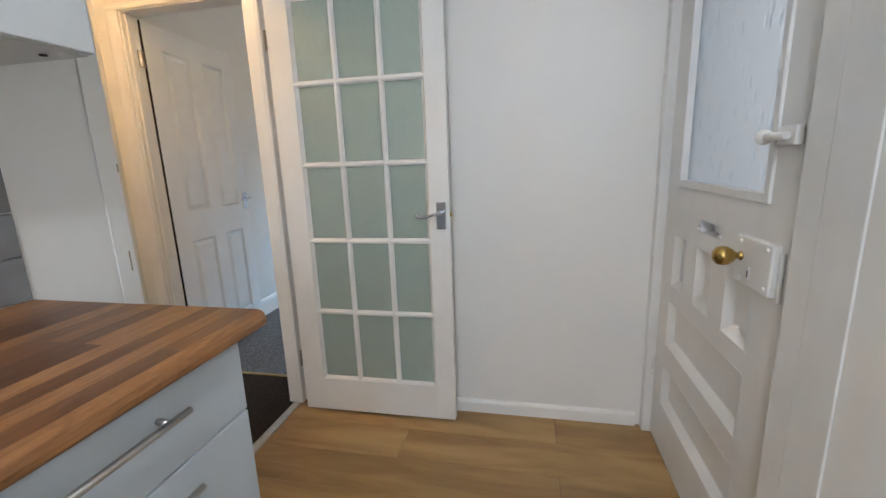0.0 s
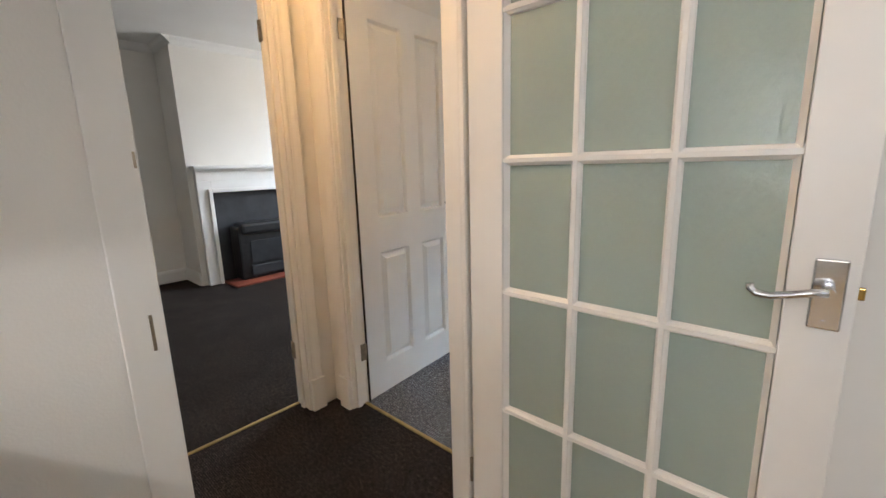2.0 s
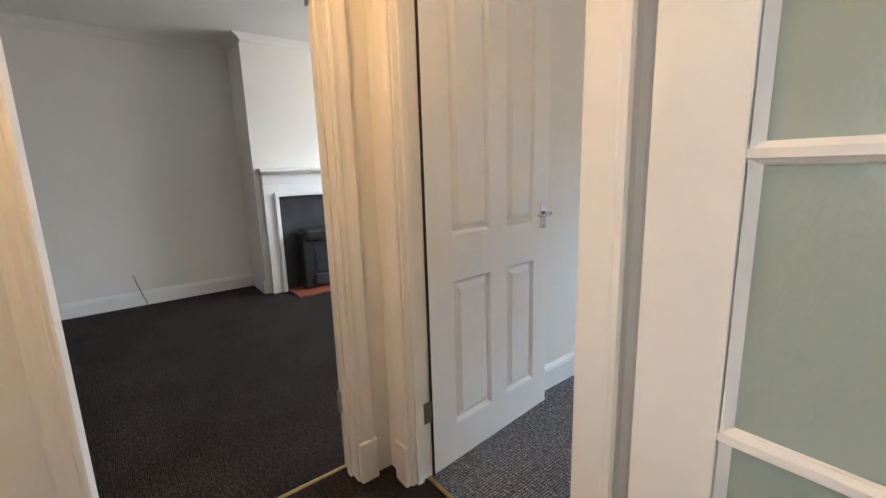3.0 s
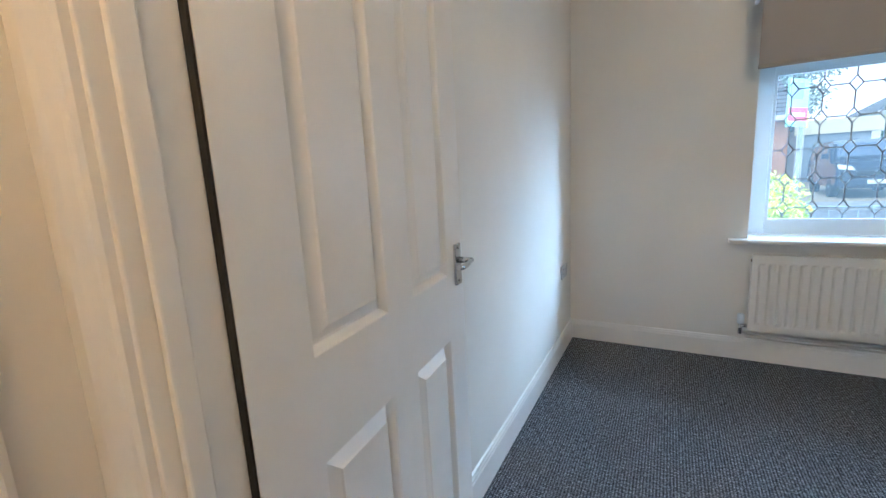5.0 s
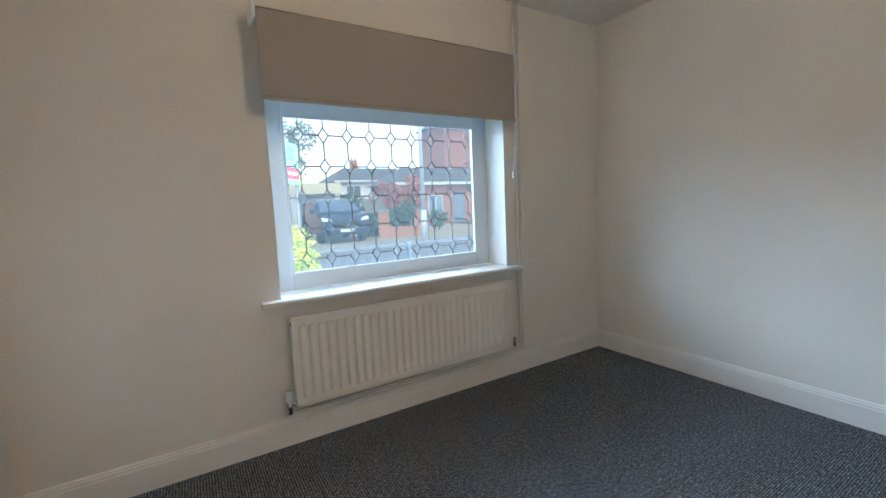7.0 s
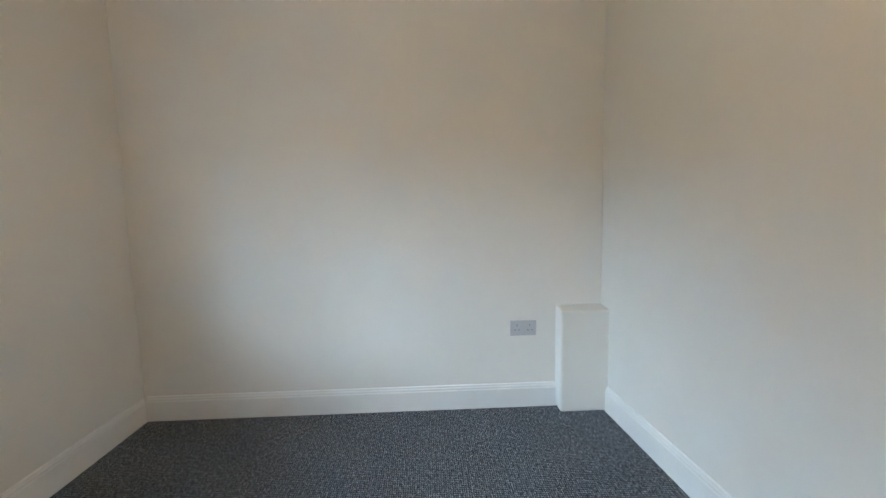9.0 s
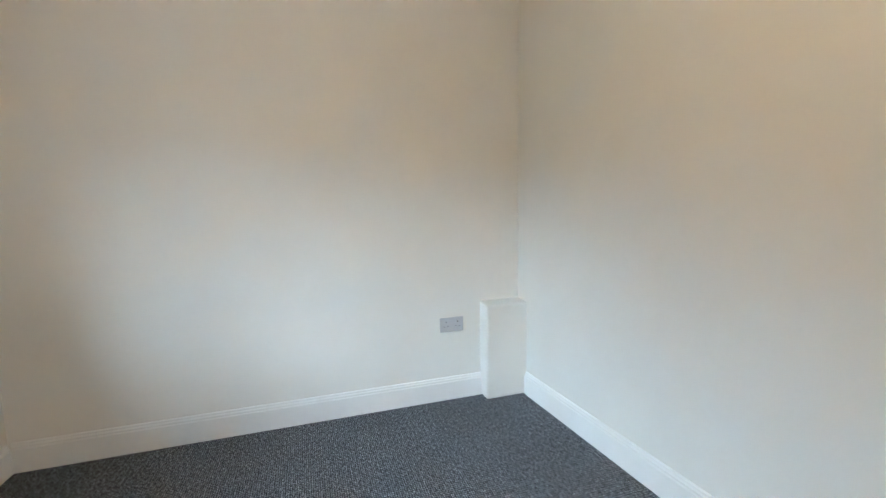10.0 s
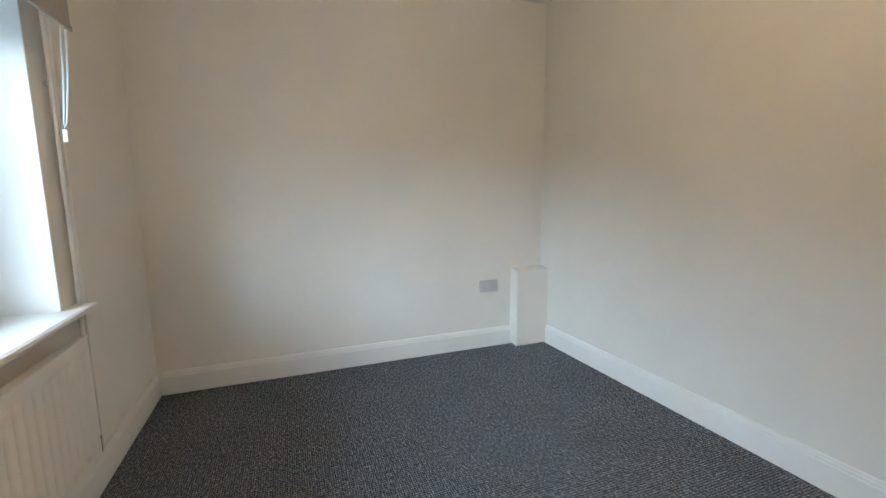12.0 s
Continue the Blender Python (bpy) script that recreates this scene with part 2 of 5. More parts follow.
# outdoors
ASPHALT = two_tone("asphalt", (0.15, 0.15, 0.16), (0.21, 0.21, 0.22), 40, 0.9)
PAVING = two_tone("concrete_paving", (0.26, 0.255, 0.245), (0.36, 0.35, 0.335), 5, 0.9)
GRAVEL = two_tone("tan_gravel", (0.30, 0.24, 0.16), (0.44, 0.37, 0.27), 30, 0.95)
GROUND = two_tone("grass_and_soil", (0.06, 0.09, 0.03), (0.13, 0.14, 0.07), 2, 0.95)
REDBRICK = two_tone("red_brick_wall", (0.42, 0.16, 0.11), (0.52, 0.24, 0.17), 12, 0.85)
ORANGEBRICK = two_tone("orange_brick_wall", (0.42, 0.19, 0.10), (0.52, 0.26, 0.15), 12, 0.85)
ROOF = two_tone("grey_roof_tiles", (0.10, 0.095, 0.10), (0.17, 0.16, 0.165), 3, 0.8, 6, 0.6, 0.02, 0.0, (1, 8, 8))
RENDER = two_tone("white_render", (0.68, 0.67, 0.64), (0.76, 0.75, 0.72), 2, 0.8)
CREAMPAINT = two_tone("cream_fascia", (0.66, 0.60, 0.40), (0.72, 0.66, 0.47), 3, 0.6)
GARAGE = two_tone("blue_grey_door", (0.20, 0.24, 0.29), (0.25, 0.29, 0.34), 3, 0.5)
CARPAINT = two_tone("dark_blue_car_paint", (0.03, 0.042, 0.07), (0.04, 0.054, 0.085), 2, 0.18, 2, 0.0)
# pale metallic panes: the sky's reflection is put into the glass colour
CARGLASS = two_tone("sky_sheen_glass", (0.20, 0.25, 0.29), (0.26, 0.31, 0.35), 2, 0.06, 2, 0.0, 0.005, 0.6)
WINDSCREEN = two_tone("sky_sheen_windscreen", (0.66, 0.72, 0.76), (0.72, 0.78, 0.82), 2, 0.05, 2, 0.0, 0.005, 0.9)
RUBBER = two_tone("tyre_rubber", (0.015, 0.015, 0.015), (0.03, 0.03, 0.03), 30, 0.85)
LENS = two_tone("headlamp_lens", (0.7, 0.72, 0.74), (0.8, 0.82, 0.84), 9, 0.12)
PLATE = two_tone("white_plate", (0.78, 0.78, 0.76), (0.82, 0.82, 0.8), 9, 0.4)
BINGREEN = two_tone("dark_green_bin", (0.010, 0.045, 0.030), (0.018, 0.065, 0.042), 8, 0.45)
TIMBER = two_tone("weathered_timber", (0.20, 0.18, 0.16), (0.32, 0.29, 0.26), 6, 0.85, 6, 0.4, 0.01, 0.0, (8, 8, 1))
BARK = two_tone("bark", (0.09, 0.065, 0.045), (0.16, 0.12, 0.085), 14, 0.9, 6, 0.8, 0.02)
POLE = two_tone("pale_grey_pole", (0.52, 0.55, 0.57), (0.60, 0.63, 0.65), 6, 0.5)
RAILPAINT = two_tone("grey_blue_rail_paint", (0.13, 0.16, 0.19), (0.18, 0.21, 0.24), 6, 0.5)
SIGNWHITE = two_tone("sign_white", (0.74, 0.76, 0.76), (0.8, 0.81, 0.81), 4, 0.4)
SIGNGREEN = two_tone("sign_green", (0.30, 0.62, 0.52), (0.36, 0.68, 0.57), 4, 0.4)
SIGNRED = two_tone("sign_red", (0.65, 0.03, 0.06), (0.72, 0.05, 0.08), 4, 0.4)
SIGNYELLOW = two_tone("sign_yellow", (0.72, 0.52, 0.04), (0.78, 0.58, 0.07), 4, 0.4)


def foliage(name, a, b, c):
    k = Mat(name, 0.6)
    k.colour(k.ramp(k.island(), (0.1, a), (0.5, b), (0.9, c)))
    k.b.inputs["Subsurface Weight"].default_value = 0.0
    return k.m


YELLOWLEAF = foliage("yellow_green_leaf", (0.22, 0.28, 0.02), (0.50, 0.47, 0.03), (0.66, 0.58, 0.05))
REDLEAF = foliage("red_leaf", (0.34, 0.06, 0.035), (0.48, 0.12, 0.06), (0.58, 0.20, 0.10))
GREENLEAF = foliage("green_leaf", (0.03, 0.07, 0.02), (0.07, 0.13, 0.035), (0.12, 0.18, 0.05))
PALELEAF = foliage("pale_green_leaf", (0.28, 0.36, 0.30), (0.38, 0.46, 0.40), (0.50, 0.56, 0.50))


# ---- mesh helpers ----
def box(bm, x0, x1, y0, y1, z0, z1, bevel=0.0, seg=2):
    vs = [bm.verts.new((x, y, z)) for x in (x0, x1) for y in (y0, y1) for z in (z0, z1)]
    fs = [bm.faces.new([vs[i] for i in q]) for q in ((0, 1, 3, 2), (4, 6, 7, 5), (0, 4, 5, 1), (2, 3, 7, 6), (0, 2, 6, 4), (1, 5, 7, 3))]
    if bevel:
        es = list({e for f in fs for e in f.edges})
        bmesh.ops.bevel(bm, geom=es, offset=bevel, segments=seg, profile=0.5, affect="EDGES")
    return bm


def prism(bm, pts, vec):
    """A solid: the polygon pts, in order, carried along vec."""
    vec = Vector(vec)
    a = [bm.verts.new(p) for p in pts]
    b = [bm.verts.new(Vector(p) + vec) for p in pts]
    n = len(a)
    bm.faces.new(a[::-1])
    bm.faces.new(b)
    for i in range(n):
        bm.faces.new((a[i], a[(i + 1) % n], b[(i + 1) % n], b[i]))
    bmesh.ops.recalc_face_normals(bm, faces=bm.faces[:])
    return bm


def rod(bm, p0, p1, r0, r1=None, seg=12):
    """A round bar from p0 to p1, tapered where r1 differs."""
    p0, p1 = Vector(p0), Vector(p1)
    r1 = r0 if r1 is None else r1
    q = (p1 - p0).to_track_quat("Z", "Y")
    rings = []
    for p, r in ((p0, r0), (p1, r1)):
        rings.append([bm.verts.new(p + q @ Vector((r * math.cos(2 * math.pi * i / seg), r * math.sin(2 * math.pi * i / seg), 0))) for i in range(seg)])
    for i in range(seg):
        bm.faces.new((rings[0][i], rings[0][(i + 1) % seg], rings[1][(i + 1) % seg], rings[1][i])).smooth = True
    bm.faces.new(rings[0][::-1])
    bm.faces.new(rings[1])
    return bm


def lathe(bm, profile, m, seg=20):
    """Turns (radius, height) pairs round z, placed by m."""
    rings = [[bm.verts.new(m @ Vector((r * math.cos(2 * math.pi * i / seg), r * math.sin(2 * math.pi * i / seg), h))) for i in range(seg)] for r, h in profile]
    for a, b in zip(rings, rings[1:]):
        for i in range(seg):
            bm.faces.new((a[i], a[(i + 1) % seg], b[(i + 1) % seg], b[i])).smooth = True
    bm.faces.new(rings[0][::-1])
    bm.faces.new(rings[-1])
    return bm


def tube(bm, pts, r, seg=10):
    """A bent pipe through pts."""
    pts = [Vector(p) for p in pts]
    rings = []
    for i, p in enumerate(pts):
        d = (pts[min(i + 1, len(pts) - 1)] - pts[max(i - 1, 0)]).normalized()
        side = d.cross(Vector((0.31, 0.77, 0.55))).normalized()
        up = d.cross(side)
        rings.append([bm.verts.new(p + r * (math.cos(2 * math.pi * k / seg) * side + math.sin(2 * math.pi * k / seg) * up)) for k in range(seg)])
    for a, b in zip(rings, rings[1:]):
        for k in range(seg):
            bm.faces.new((a[k], a[(k + 1) % seg], b[(k + 1) % seg], b[k])).smooth = True
    bm.faces.new(rings[0][::-1])
    bm.faces.new(rings[-1])
    return bm


def mesh(name, bm, material):
    bmesh.ops.recalc_face_normals(bm, faces=bm.faces[:])
    me = bpy.data.meshes.new(name)
    bm.to_mesh(me)
    bm.free()
    me.materials.append(material)
    return me


def part(name, bm, material, parent, label=""):
    ob = new(name, mesh(name, bm, material))
    ob.parent = parent
    return tagged(ob, label)


def structure(name, bm, material, label=""):
    return tagged(new(name, mesh(name, bm, material)), label, kind="structure")


def thing(name, m, label, category, group="", kind=""):
    ob = new(name)
    ob.empty_display_size = 0.1
    ob.matrix_world = m
    return tagged(ob, label, category, group, kind)


def B(*boxes, bevel=0.0):
    bm = bmesh.new()
    for b in boxes:
        box(bm, *b, bevel=bevel)
    return bm


def holed(u0, u1, v0, v1, z1, hole, swap=False):
    """A wall from u0 to u1, v0 to v1 thick, up to z1, with one opening (u, u, z, z) through it; swap runs it along y."""
    a, b, c, d = hole
    bm = bmesh.new()
    rings = []
    for v in (v0, v1):
        for pts in (((u0, 0), (u1, 0), (u1, z1), (u0, z1)), ((a, c), (b, c), (b, d), (a, d))):
            rings.append([bm.verts.new((v, u, z) if swap else (u, v, z)) for u, z in pts])
    fo, fi, bo, bi = rings
    for p, q in ((fo, fi), (bo, bi), (fo, bo), (fi, bi)):
        for k in range(4):
            bm.faces.new((p[k], p[(k + 1) % 4], q[(k + 1) % 4], q[k]))
    return bm


# ---- shell of the flat ----
TOP = 2.46
structure("wall_bedroom_north", holed(-2.39, 1.3, 4.745, 5.03, 2.6, (-1.22, 0.238, 0.73, 1.80)), WALL, "cream painted plaster wall with a window opening")
structure("wall_bedroom_east", B((1.165, 1.3, 2.183, 4.745, 0, 2.6)), WALL, "cream painted plaster wall")
structure("wall_bedroom_west", B((-2.39, -2.24, 2.045, 4.745, 0, 2.6)), WALL, "cream painted plaster wall")
bm = bmesh.new()
prism(bm, [(-1.24, 1.85, 0), (1.3, 1.85, 0), (1.3, 2.183, 0), (-1.32, 2.045, 0), (-1.32, 1.953, 0), (-1.24, 1.953, 0)], (0, 0, 2.6))
structure("wall_kitchen_north", bm, KITCHEN, "white painted plaster wall")
# the bedroom side of it is a thin skim of the bedroom's paint
bm = bmesh.new()
prism(bm, [(-1.32, 2.046, 0), (1.165, 2.177, 0), (1.165, 2.182, 0), (-1.32, 2.051, 0)], (0, 0, TOP))
structure("wall_bedroom_south", bm, WALL, "cream painted plaster wall")
structure("wall_hall_north", B((-2.27, -2.14, 1.953, 2.045, 0, 2.6), (-2.14, -1.32, 1.953, 2.045, 2.03, 2.6)), SHELL, "cream painted wall over the bedroom doorway")
structure("wall_hall_west", B((-2.39, -2.27, 1.83, 2.045, 0, 2.6), (-2.39, -2.27, 1.01, 1.83, 2.03, 2.6), (-2.39, -2.27, -1.5, 1.01, 0, 2.6)), SHELL, "cream painted wall with the living room doorway")
structure("wall_hall_south", B((-2.27, -1.36, 0.7, 0.8, 0, 2.6)), SHELL, "cream painted wall")
structure("wall_kitchen_west", B((-1.36, -1.24, -3.2, 0.985, 0, 2.6), (-1.36, -1.24, 0.985, 1.81, 2.03, 2.6), (-1.30, -1.24, 1.81, 1.953, 0, 2.6)), KITCHEN, "white painted wall with a doorway to the hall")
structure("wall_kitchen_east", B((0.435, 0.6, -3.2, 0.89, 0, 2.6), (0.435, 0.6, 0.89, 1.85, 2.06, 2.6)), KITCHEN, "white painted wall with the outer door")
structure("wall_kitchen_south", holed(-1.36, 0.6, -3.35, -3.2, 2.6, (-1.05, 0.15, 1.0, 2.05)), KITCHEN, "white painted wall with a window opening")
structure("wall_living_west", B((-5.9, -5.74, -1.5, 4.745, 0, 2.6)), WALL, "cream painted plaster wall")
# this opening is unseen, added only to let the fill lamp in
structure("wall_living_north", holed(-5.9, -2.39, 4.745, 5.03, 2.6, (-4.75, -3.25, 1.0, 2.1)), WALL, "cream painted plaster wall with a window opening")
structure("wall_living_south", B((-5.9, -2.27, -1.65, -1.5, 0, 2.6)), WALL, "cream painted plaster wall")
bm = holed(2.30, 4.0, -5.74, -5.27, 2.6, (2.49, 3.51, 0.002, 0.976), True)
structure("chimney_breast", bm, WALL, "cream painted chimney breast")
structure("ceiling_bedroom", B((-2.39, 1.3, 2.045, 5.03, TOP, TOP + 0.1)), CEIL, "white painted ceiling")
structure("ceiling_kitchen", B((-2.27, 0.6, -3.2, 1.95, 2.42, 2.475)), CEIL, "white painted ceiling")
structure("ceiling_living", B((-5.9, -2.39, -1.5, 4.745, 2.47, 2.57)), CEIL, "white painted ceiling")
structure("floor_bedroom", B((-2.24, 1.165, 2.033, 4.745, -0.1, 0)), BEDCARPET, "ribbed blue-grey loop pile carpet")
structure("floor_hall", B((-2.377, -1.272, 0.8, 2.018, -0.1, 0)), DARKCARPET, "dark brown worn pile carpet")
structure("floor_living", B((-5.74, -2.393, -1.5, 4.745, -0.1, 0)), DARKCARPET, "dark brown worn pile carpet")

# coving in the living room and a faint one in the bedroom corner
cove = [(0, 0), (0.07, 0), (0.06, -0.012), (0.035, -0.03), (0.012, -0.06), (0, -0.07)]


def run(name, prof, p0, p1, normal, material, label):
    """A moulding of the profile (out from the wall, up) from p0 to p1."""
    p0, p1, nrm = Vector(p0), Vector(p1), Vector(normal)
    bm = bmesh.new()
    prism(bm, [p0 + nrm * d + Vector((0, 0, h)) for d, h in prof], p1 - p0)
    return structure(name, bm, material, label)


run("trim_coving", cove, (-5.74, -1.5, 2.469), (-5.74, 2.3, 2.469), (1, 0, 0), CEIL, "white plaster coving")
run("trim_coving", cove, (-5.27, 2.3, 2.469), (-5.27, 4.0, 2.469), (1, 0, 0), CEIL, "white plaster coving")
run("trim_coving", cove, (-5.74, 2.3, 2.469), (-5.2, 2.3, 2.469), (0, -1, 0), CEIL, "white plaster coving")

skirt = [(0, 0), (0.016, 0), (0.016, 0.108), (0.013, 0.114), (0.013, 0.122), (0.009, 0.128), (0.008, 0.135), (0.003, 0.139), (0, 0.139)]
low = [(0, 0), (0.014, 0), (0.014, 0.052), (0.009, 0.062), (0, 0.066)]
run("baseboard_north", skirt, (-2.224, 4.745, 0), (1.149, 4.745, 0), (0, -1, 0), GLOSS, "white gloss painted skirting board")
run("baseboard_east", skirt, (1.165, 2.44, 0), (1.165, 4.729, 0), (-1, 0, 0), GLOSS, "white gloss painted skirting board")
run("baseboard_west", skirt, (-2.24, 2.05, 0), (-2.24, 4.745, 0), (1, 0, 0), GLOSS, "white gloss painted skirting board")
run("baseboard_south", skirt, (-1.27, 2.053, 0), (1.068, 2.176, 0), (-0.0526, 0.9986, 0), GLOSS, "white gloss painted skirting board")
run("baseboard_kitchen", low, (-1.19, 1.85, 0), (0.40, 1.85, 0), (0, -1, 0), GLOSS, "low white gloss painted skirting board")
run("baseboard_living", skirt, (-5.74, -1.5, 0), (-5.74, 2.3, 0), (1, 0, 0), GLOSS, "white gloss painted skirting board")
run("baseboard_living", skirt, (-5.74, 2.3, 0), (-5.29, 2.3, 0), (0, -1, 0), GLOSS, "white gloss painted skirting board")

# thresholds
structure("threshold_bedroom", B((-2.11, -1.35, 2.017, 2.034, -0.01, 0.006), bevel=0.003), STRIP, "narrow brass carpet threshold strip")
structure("threshold_living", B((-2.394, -2.376, 1.04, 1.80, -0.01, 0.006), bevel=0.003), STRIP, "narrow brass carpet threshold strip")
structure("threshold_kitchen", B((-1.274, -1.236, 1.022, 1.78, -0.01, 0.007), bevel=0.004), ALU, "aluminium floor threshold strip")

# architraves: (across the board, out from the wall)
mould = [(0, 0), (0, 0.012), (0.006, 0.016), (0.014, 0.016), (0.018, 0.011), (0.03, 0.013), (0.044, 0.019), (0.058, 0.022), (0.066, 0.018), (0.068, 0.0)]


def architrave(parent, a, b, base, out, height, material, legs=(1, 1), head=True):
    """Moulded boards round an opening from a to b (plan points on the wall face) that stand out along out."""
    a, b, out = Vector((*a, base)), Vector((*b, base)), Vector((*out, 0))
    along = (b - a).normalized()
    for p, d, use in ((a, -along, legs[0]), (b, along, legs[1])):
        if use:
            bm = bmesh.new()
            prism(bm, [p + d * (w * use) + out * o for w, o in mould], (0, 0, height - base))
            part("architrave", bm, material, parent)
    if head:
        bm = bmesh.new()
        prism(bm, [a - along * 0.068 * legs[0] + Vector((0, 0, height - base + w)) + out * o for w, o in mould], b - a + along * 0.068 * (legs[0] + legs[1]))
        part("architrave", bm, material, parent)


def hinge(parent, at, axis_out, m=None):
    """A small butt hinge: two leaves and a knuckle."""
    x, y, z = at
    bm = bmesh.new()
    rod(bm, (x, y, z - 0.045), (x, y, z + 0.045), 0.006, seg=10)
    ox, oy = axis_out
    bm2 = B((min(x, x + ox * 0.03) - 0.0015, max(x, x + ox * 0.03) + 0.0015, min(y, y + oy * 0.03) - 0.0015, max(y, y + oy * 0.03) + 0.0015, z - 0.043, z + 0.043))
    tmp = bpy.data.meshes.new("leaf")
    bm2.to_mesh(tmp)
    bm2.free()
    bm.from_mesh(tmp)
    bpy.data.meshes.remove(tmp)
    return part("hinge", bm, HINGE, parent, "worn metal butt hinge")


# bedroom doorway
fr = tagged(new("door_frame_1"), "cream gloss painted moulded door frame", kind="structure")
part("jamb", B((-2.14, -2.11, 1.95, 2.047, 0, 2.0), bevel=0.002), SHELL, fr)
part("jamb", B((-1.35, -1.32, 1.95, 2.047, 0, 2.0), bevel=0.002), SHELL, fr)
part("head", B((-2.14, -1.32, 1.95, 2.047, 2.0, 2.03), bevel=0.002), SHELL, fr)
part("door_stop", B((-2.11, -2.098, 1.97, 1.998, 0, 2.0), bevel=0.003), SHELL, fr)
# dark strip paints the shade in the hinge gap; no separate part sits there
part("door_seal", B((-2.1135, -2.100, 2.0472, 2.0512, 0, 1.99)), DARKHOLE, fr, "dark strip painted as the shaded gap at the hinge edge")
architrave(fr, (-2.118, 1.953), (-1.345, 1.953), 0, (0, -1), 2.006, SHELL, (1, 0.001))
part("plinth_block", B((-2.192, -2.116, 1.926, 1.952, 0, 0.17), bevel=0.004), SHELL, fr)
hinge(fr, (-2.108, 2.046, 0.281), (0, -1))
hinge(fr, (-2.108, 2.046, 1.795), (0, -1))
# living room doorway
fr = tagged(new("door_frame_2"), "cream gloss painted moulded door frame", kind="structure")
part("jamb", B((-2.392, -2.268, 1.80, 1.83, 0, 2.0), bevel=0.002), SHELL, fr)
part("jamb", B((-2.392, -2.268, 1.01, 1.04, 0, 2.0), bevel=0.002), SHELL, fr)
part("head", B((-2.392, -2.268, 1.01, 1.83, 2.0, 2.03), bevel=0.002), SHELL, fr)
part("door_stop", B((-2.345, -2.315, 1.788, 1.80, 0, 2.0), bevel=0.003), SHELL, fr)
architrave(fr, (-2.27, 1.04), (-2.27, 1.808), 0, (1, 0), 2.006, SHELL, (1, 1))
part("plinth_block", B((-2.271, -2.244, 1.806, 1.882, 0, 0.17), bevel=0.004), SHELL, fr)
hinge(fr, (-2.386, 1.797, 0.30), (1, 0))
hinge(fr, (-2.386, 1.797, 1.80), (1, 0))
# kitchen doorway
fr = tagged(new("door_frame_3"), "white gloss painted moulded door frame", kind="structure")
part("jamb", B((-1.362, -1.238, 0.985, 1.022, 0, 2.0), bevel=0.002), GLOSS, fr)
part("jamb", B((-1.302, -1.238, 1.78, 1.81, 0, 2.0), bevel=0.006), GLOSS, fr)
part("head", B((-1.362, -1.238, 0.985, 1.81, 2.0, 2.03), bevel=0.002), GLOSS, fr)
part("strike_plate", B((-1.2340, -1.2324, 1.000, 1.005, 0.925, 0.985), bevel=0.0005), HINGE, fr, "worn metal strike plate")
part("latch_recess", B((-1.2340, -1.2327, 1.0145, 1.0185, 1.212, 1.236)), HINGE, fr, "dark chipped recess")
part("casing", B((-1.2385, -1.233, 0.962, 1.0215, 0.0, 2.07), bevel=0.002), GLOSS, fr)
architrave(fr, (-1.24, 1.022), (-1.24, 1.782), 0, (1, 0), 2.006, GLOSS, (0, 1))
architrave(fr, (-1.36, 1.01), (-1.36, 1.782), 0, (-1, 0), 2.006, SHELL, (1, 0))


# ---- doors ----
def lever_handle(parent, m, material, scroll=False):
    """A backplate with a lever, in the plane y = 0 of m, standing out along -y, lever towards -x."""
    plate = bmesh.new()
    box(plate, -0.021, 0.021, -0.008, 0, -0.058, 0.058, bevel=0.003)
    for z in (-0.046, 0.046):
        rod(plate, (0, -0.0105, z), (0, -0.007, z), 0.004, seg=8)
    plate.transform(m)
    pl = part("handle_plate", plate, material, parent, "polished chrome backplate")
    lv = bmesh.new()
    rod(lv, (0, -0.006, 0.012), (0, -0.045, 0.012), 0.009, 0.008, 14)
    if scroll:
        pts = [(0.0, -0.045, 0.012), (-0.02, -0.047, 0.010), (-0.045, -0.047, 0.002), (-0.07, -0.046, -0.004), (-0.088, -0.045, -0.003), (-0.097, -0.044, 0.004), (-0.098, -0.044, 0.012)]
    else:
        pts = [(0.004, -0.045, 0.012), (-0.02, -0.048, 0.012), (-0.05, -0.05, 0.008), (-0.08, -0.05, 0.009), (-0.1, -0.048, 0.013)]
    tube(lv, pts, 0.0065, 12)
    lv.transform(m)
    part("lever", lv, material, pl, "polished chrome lever")
    return pl


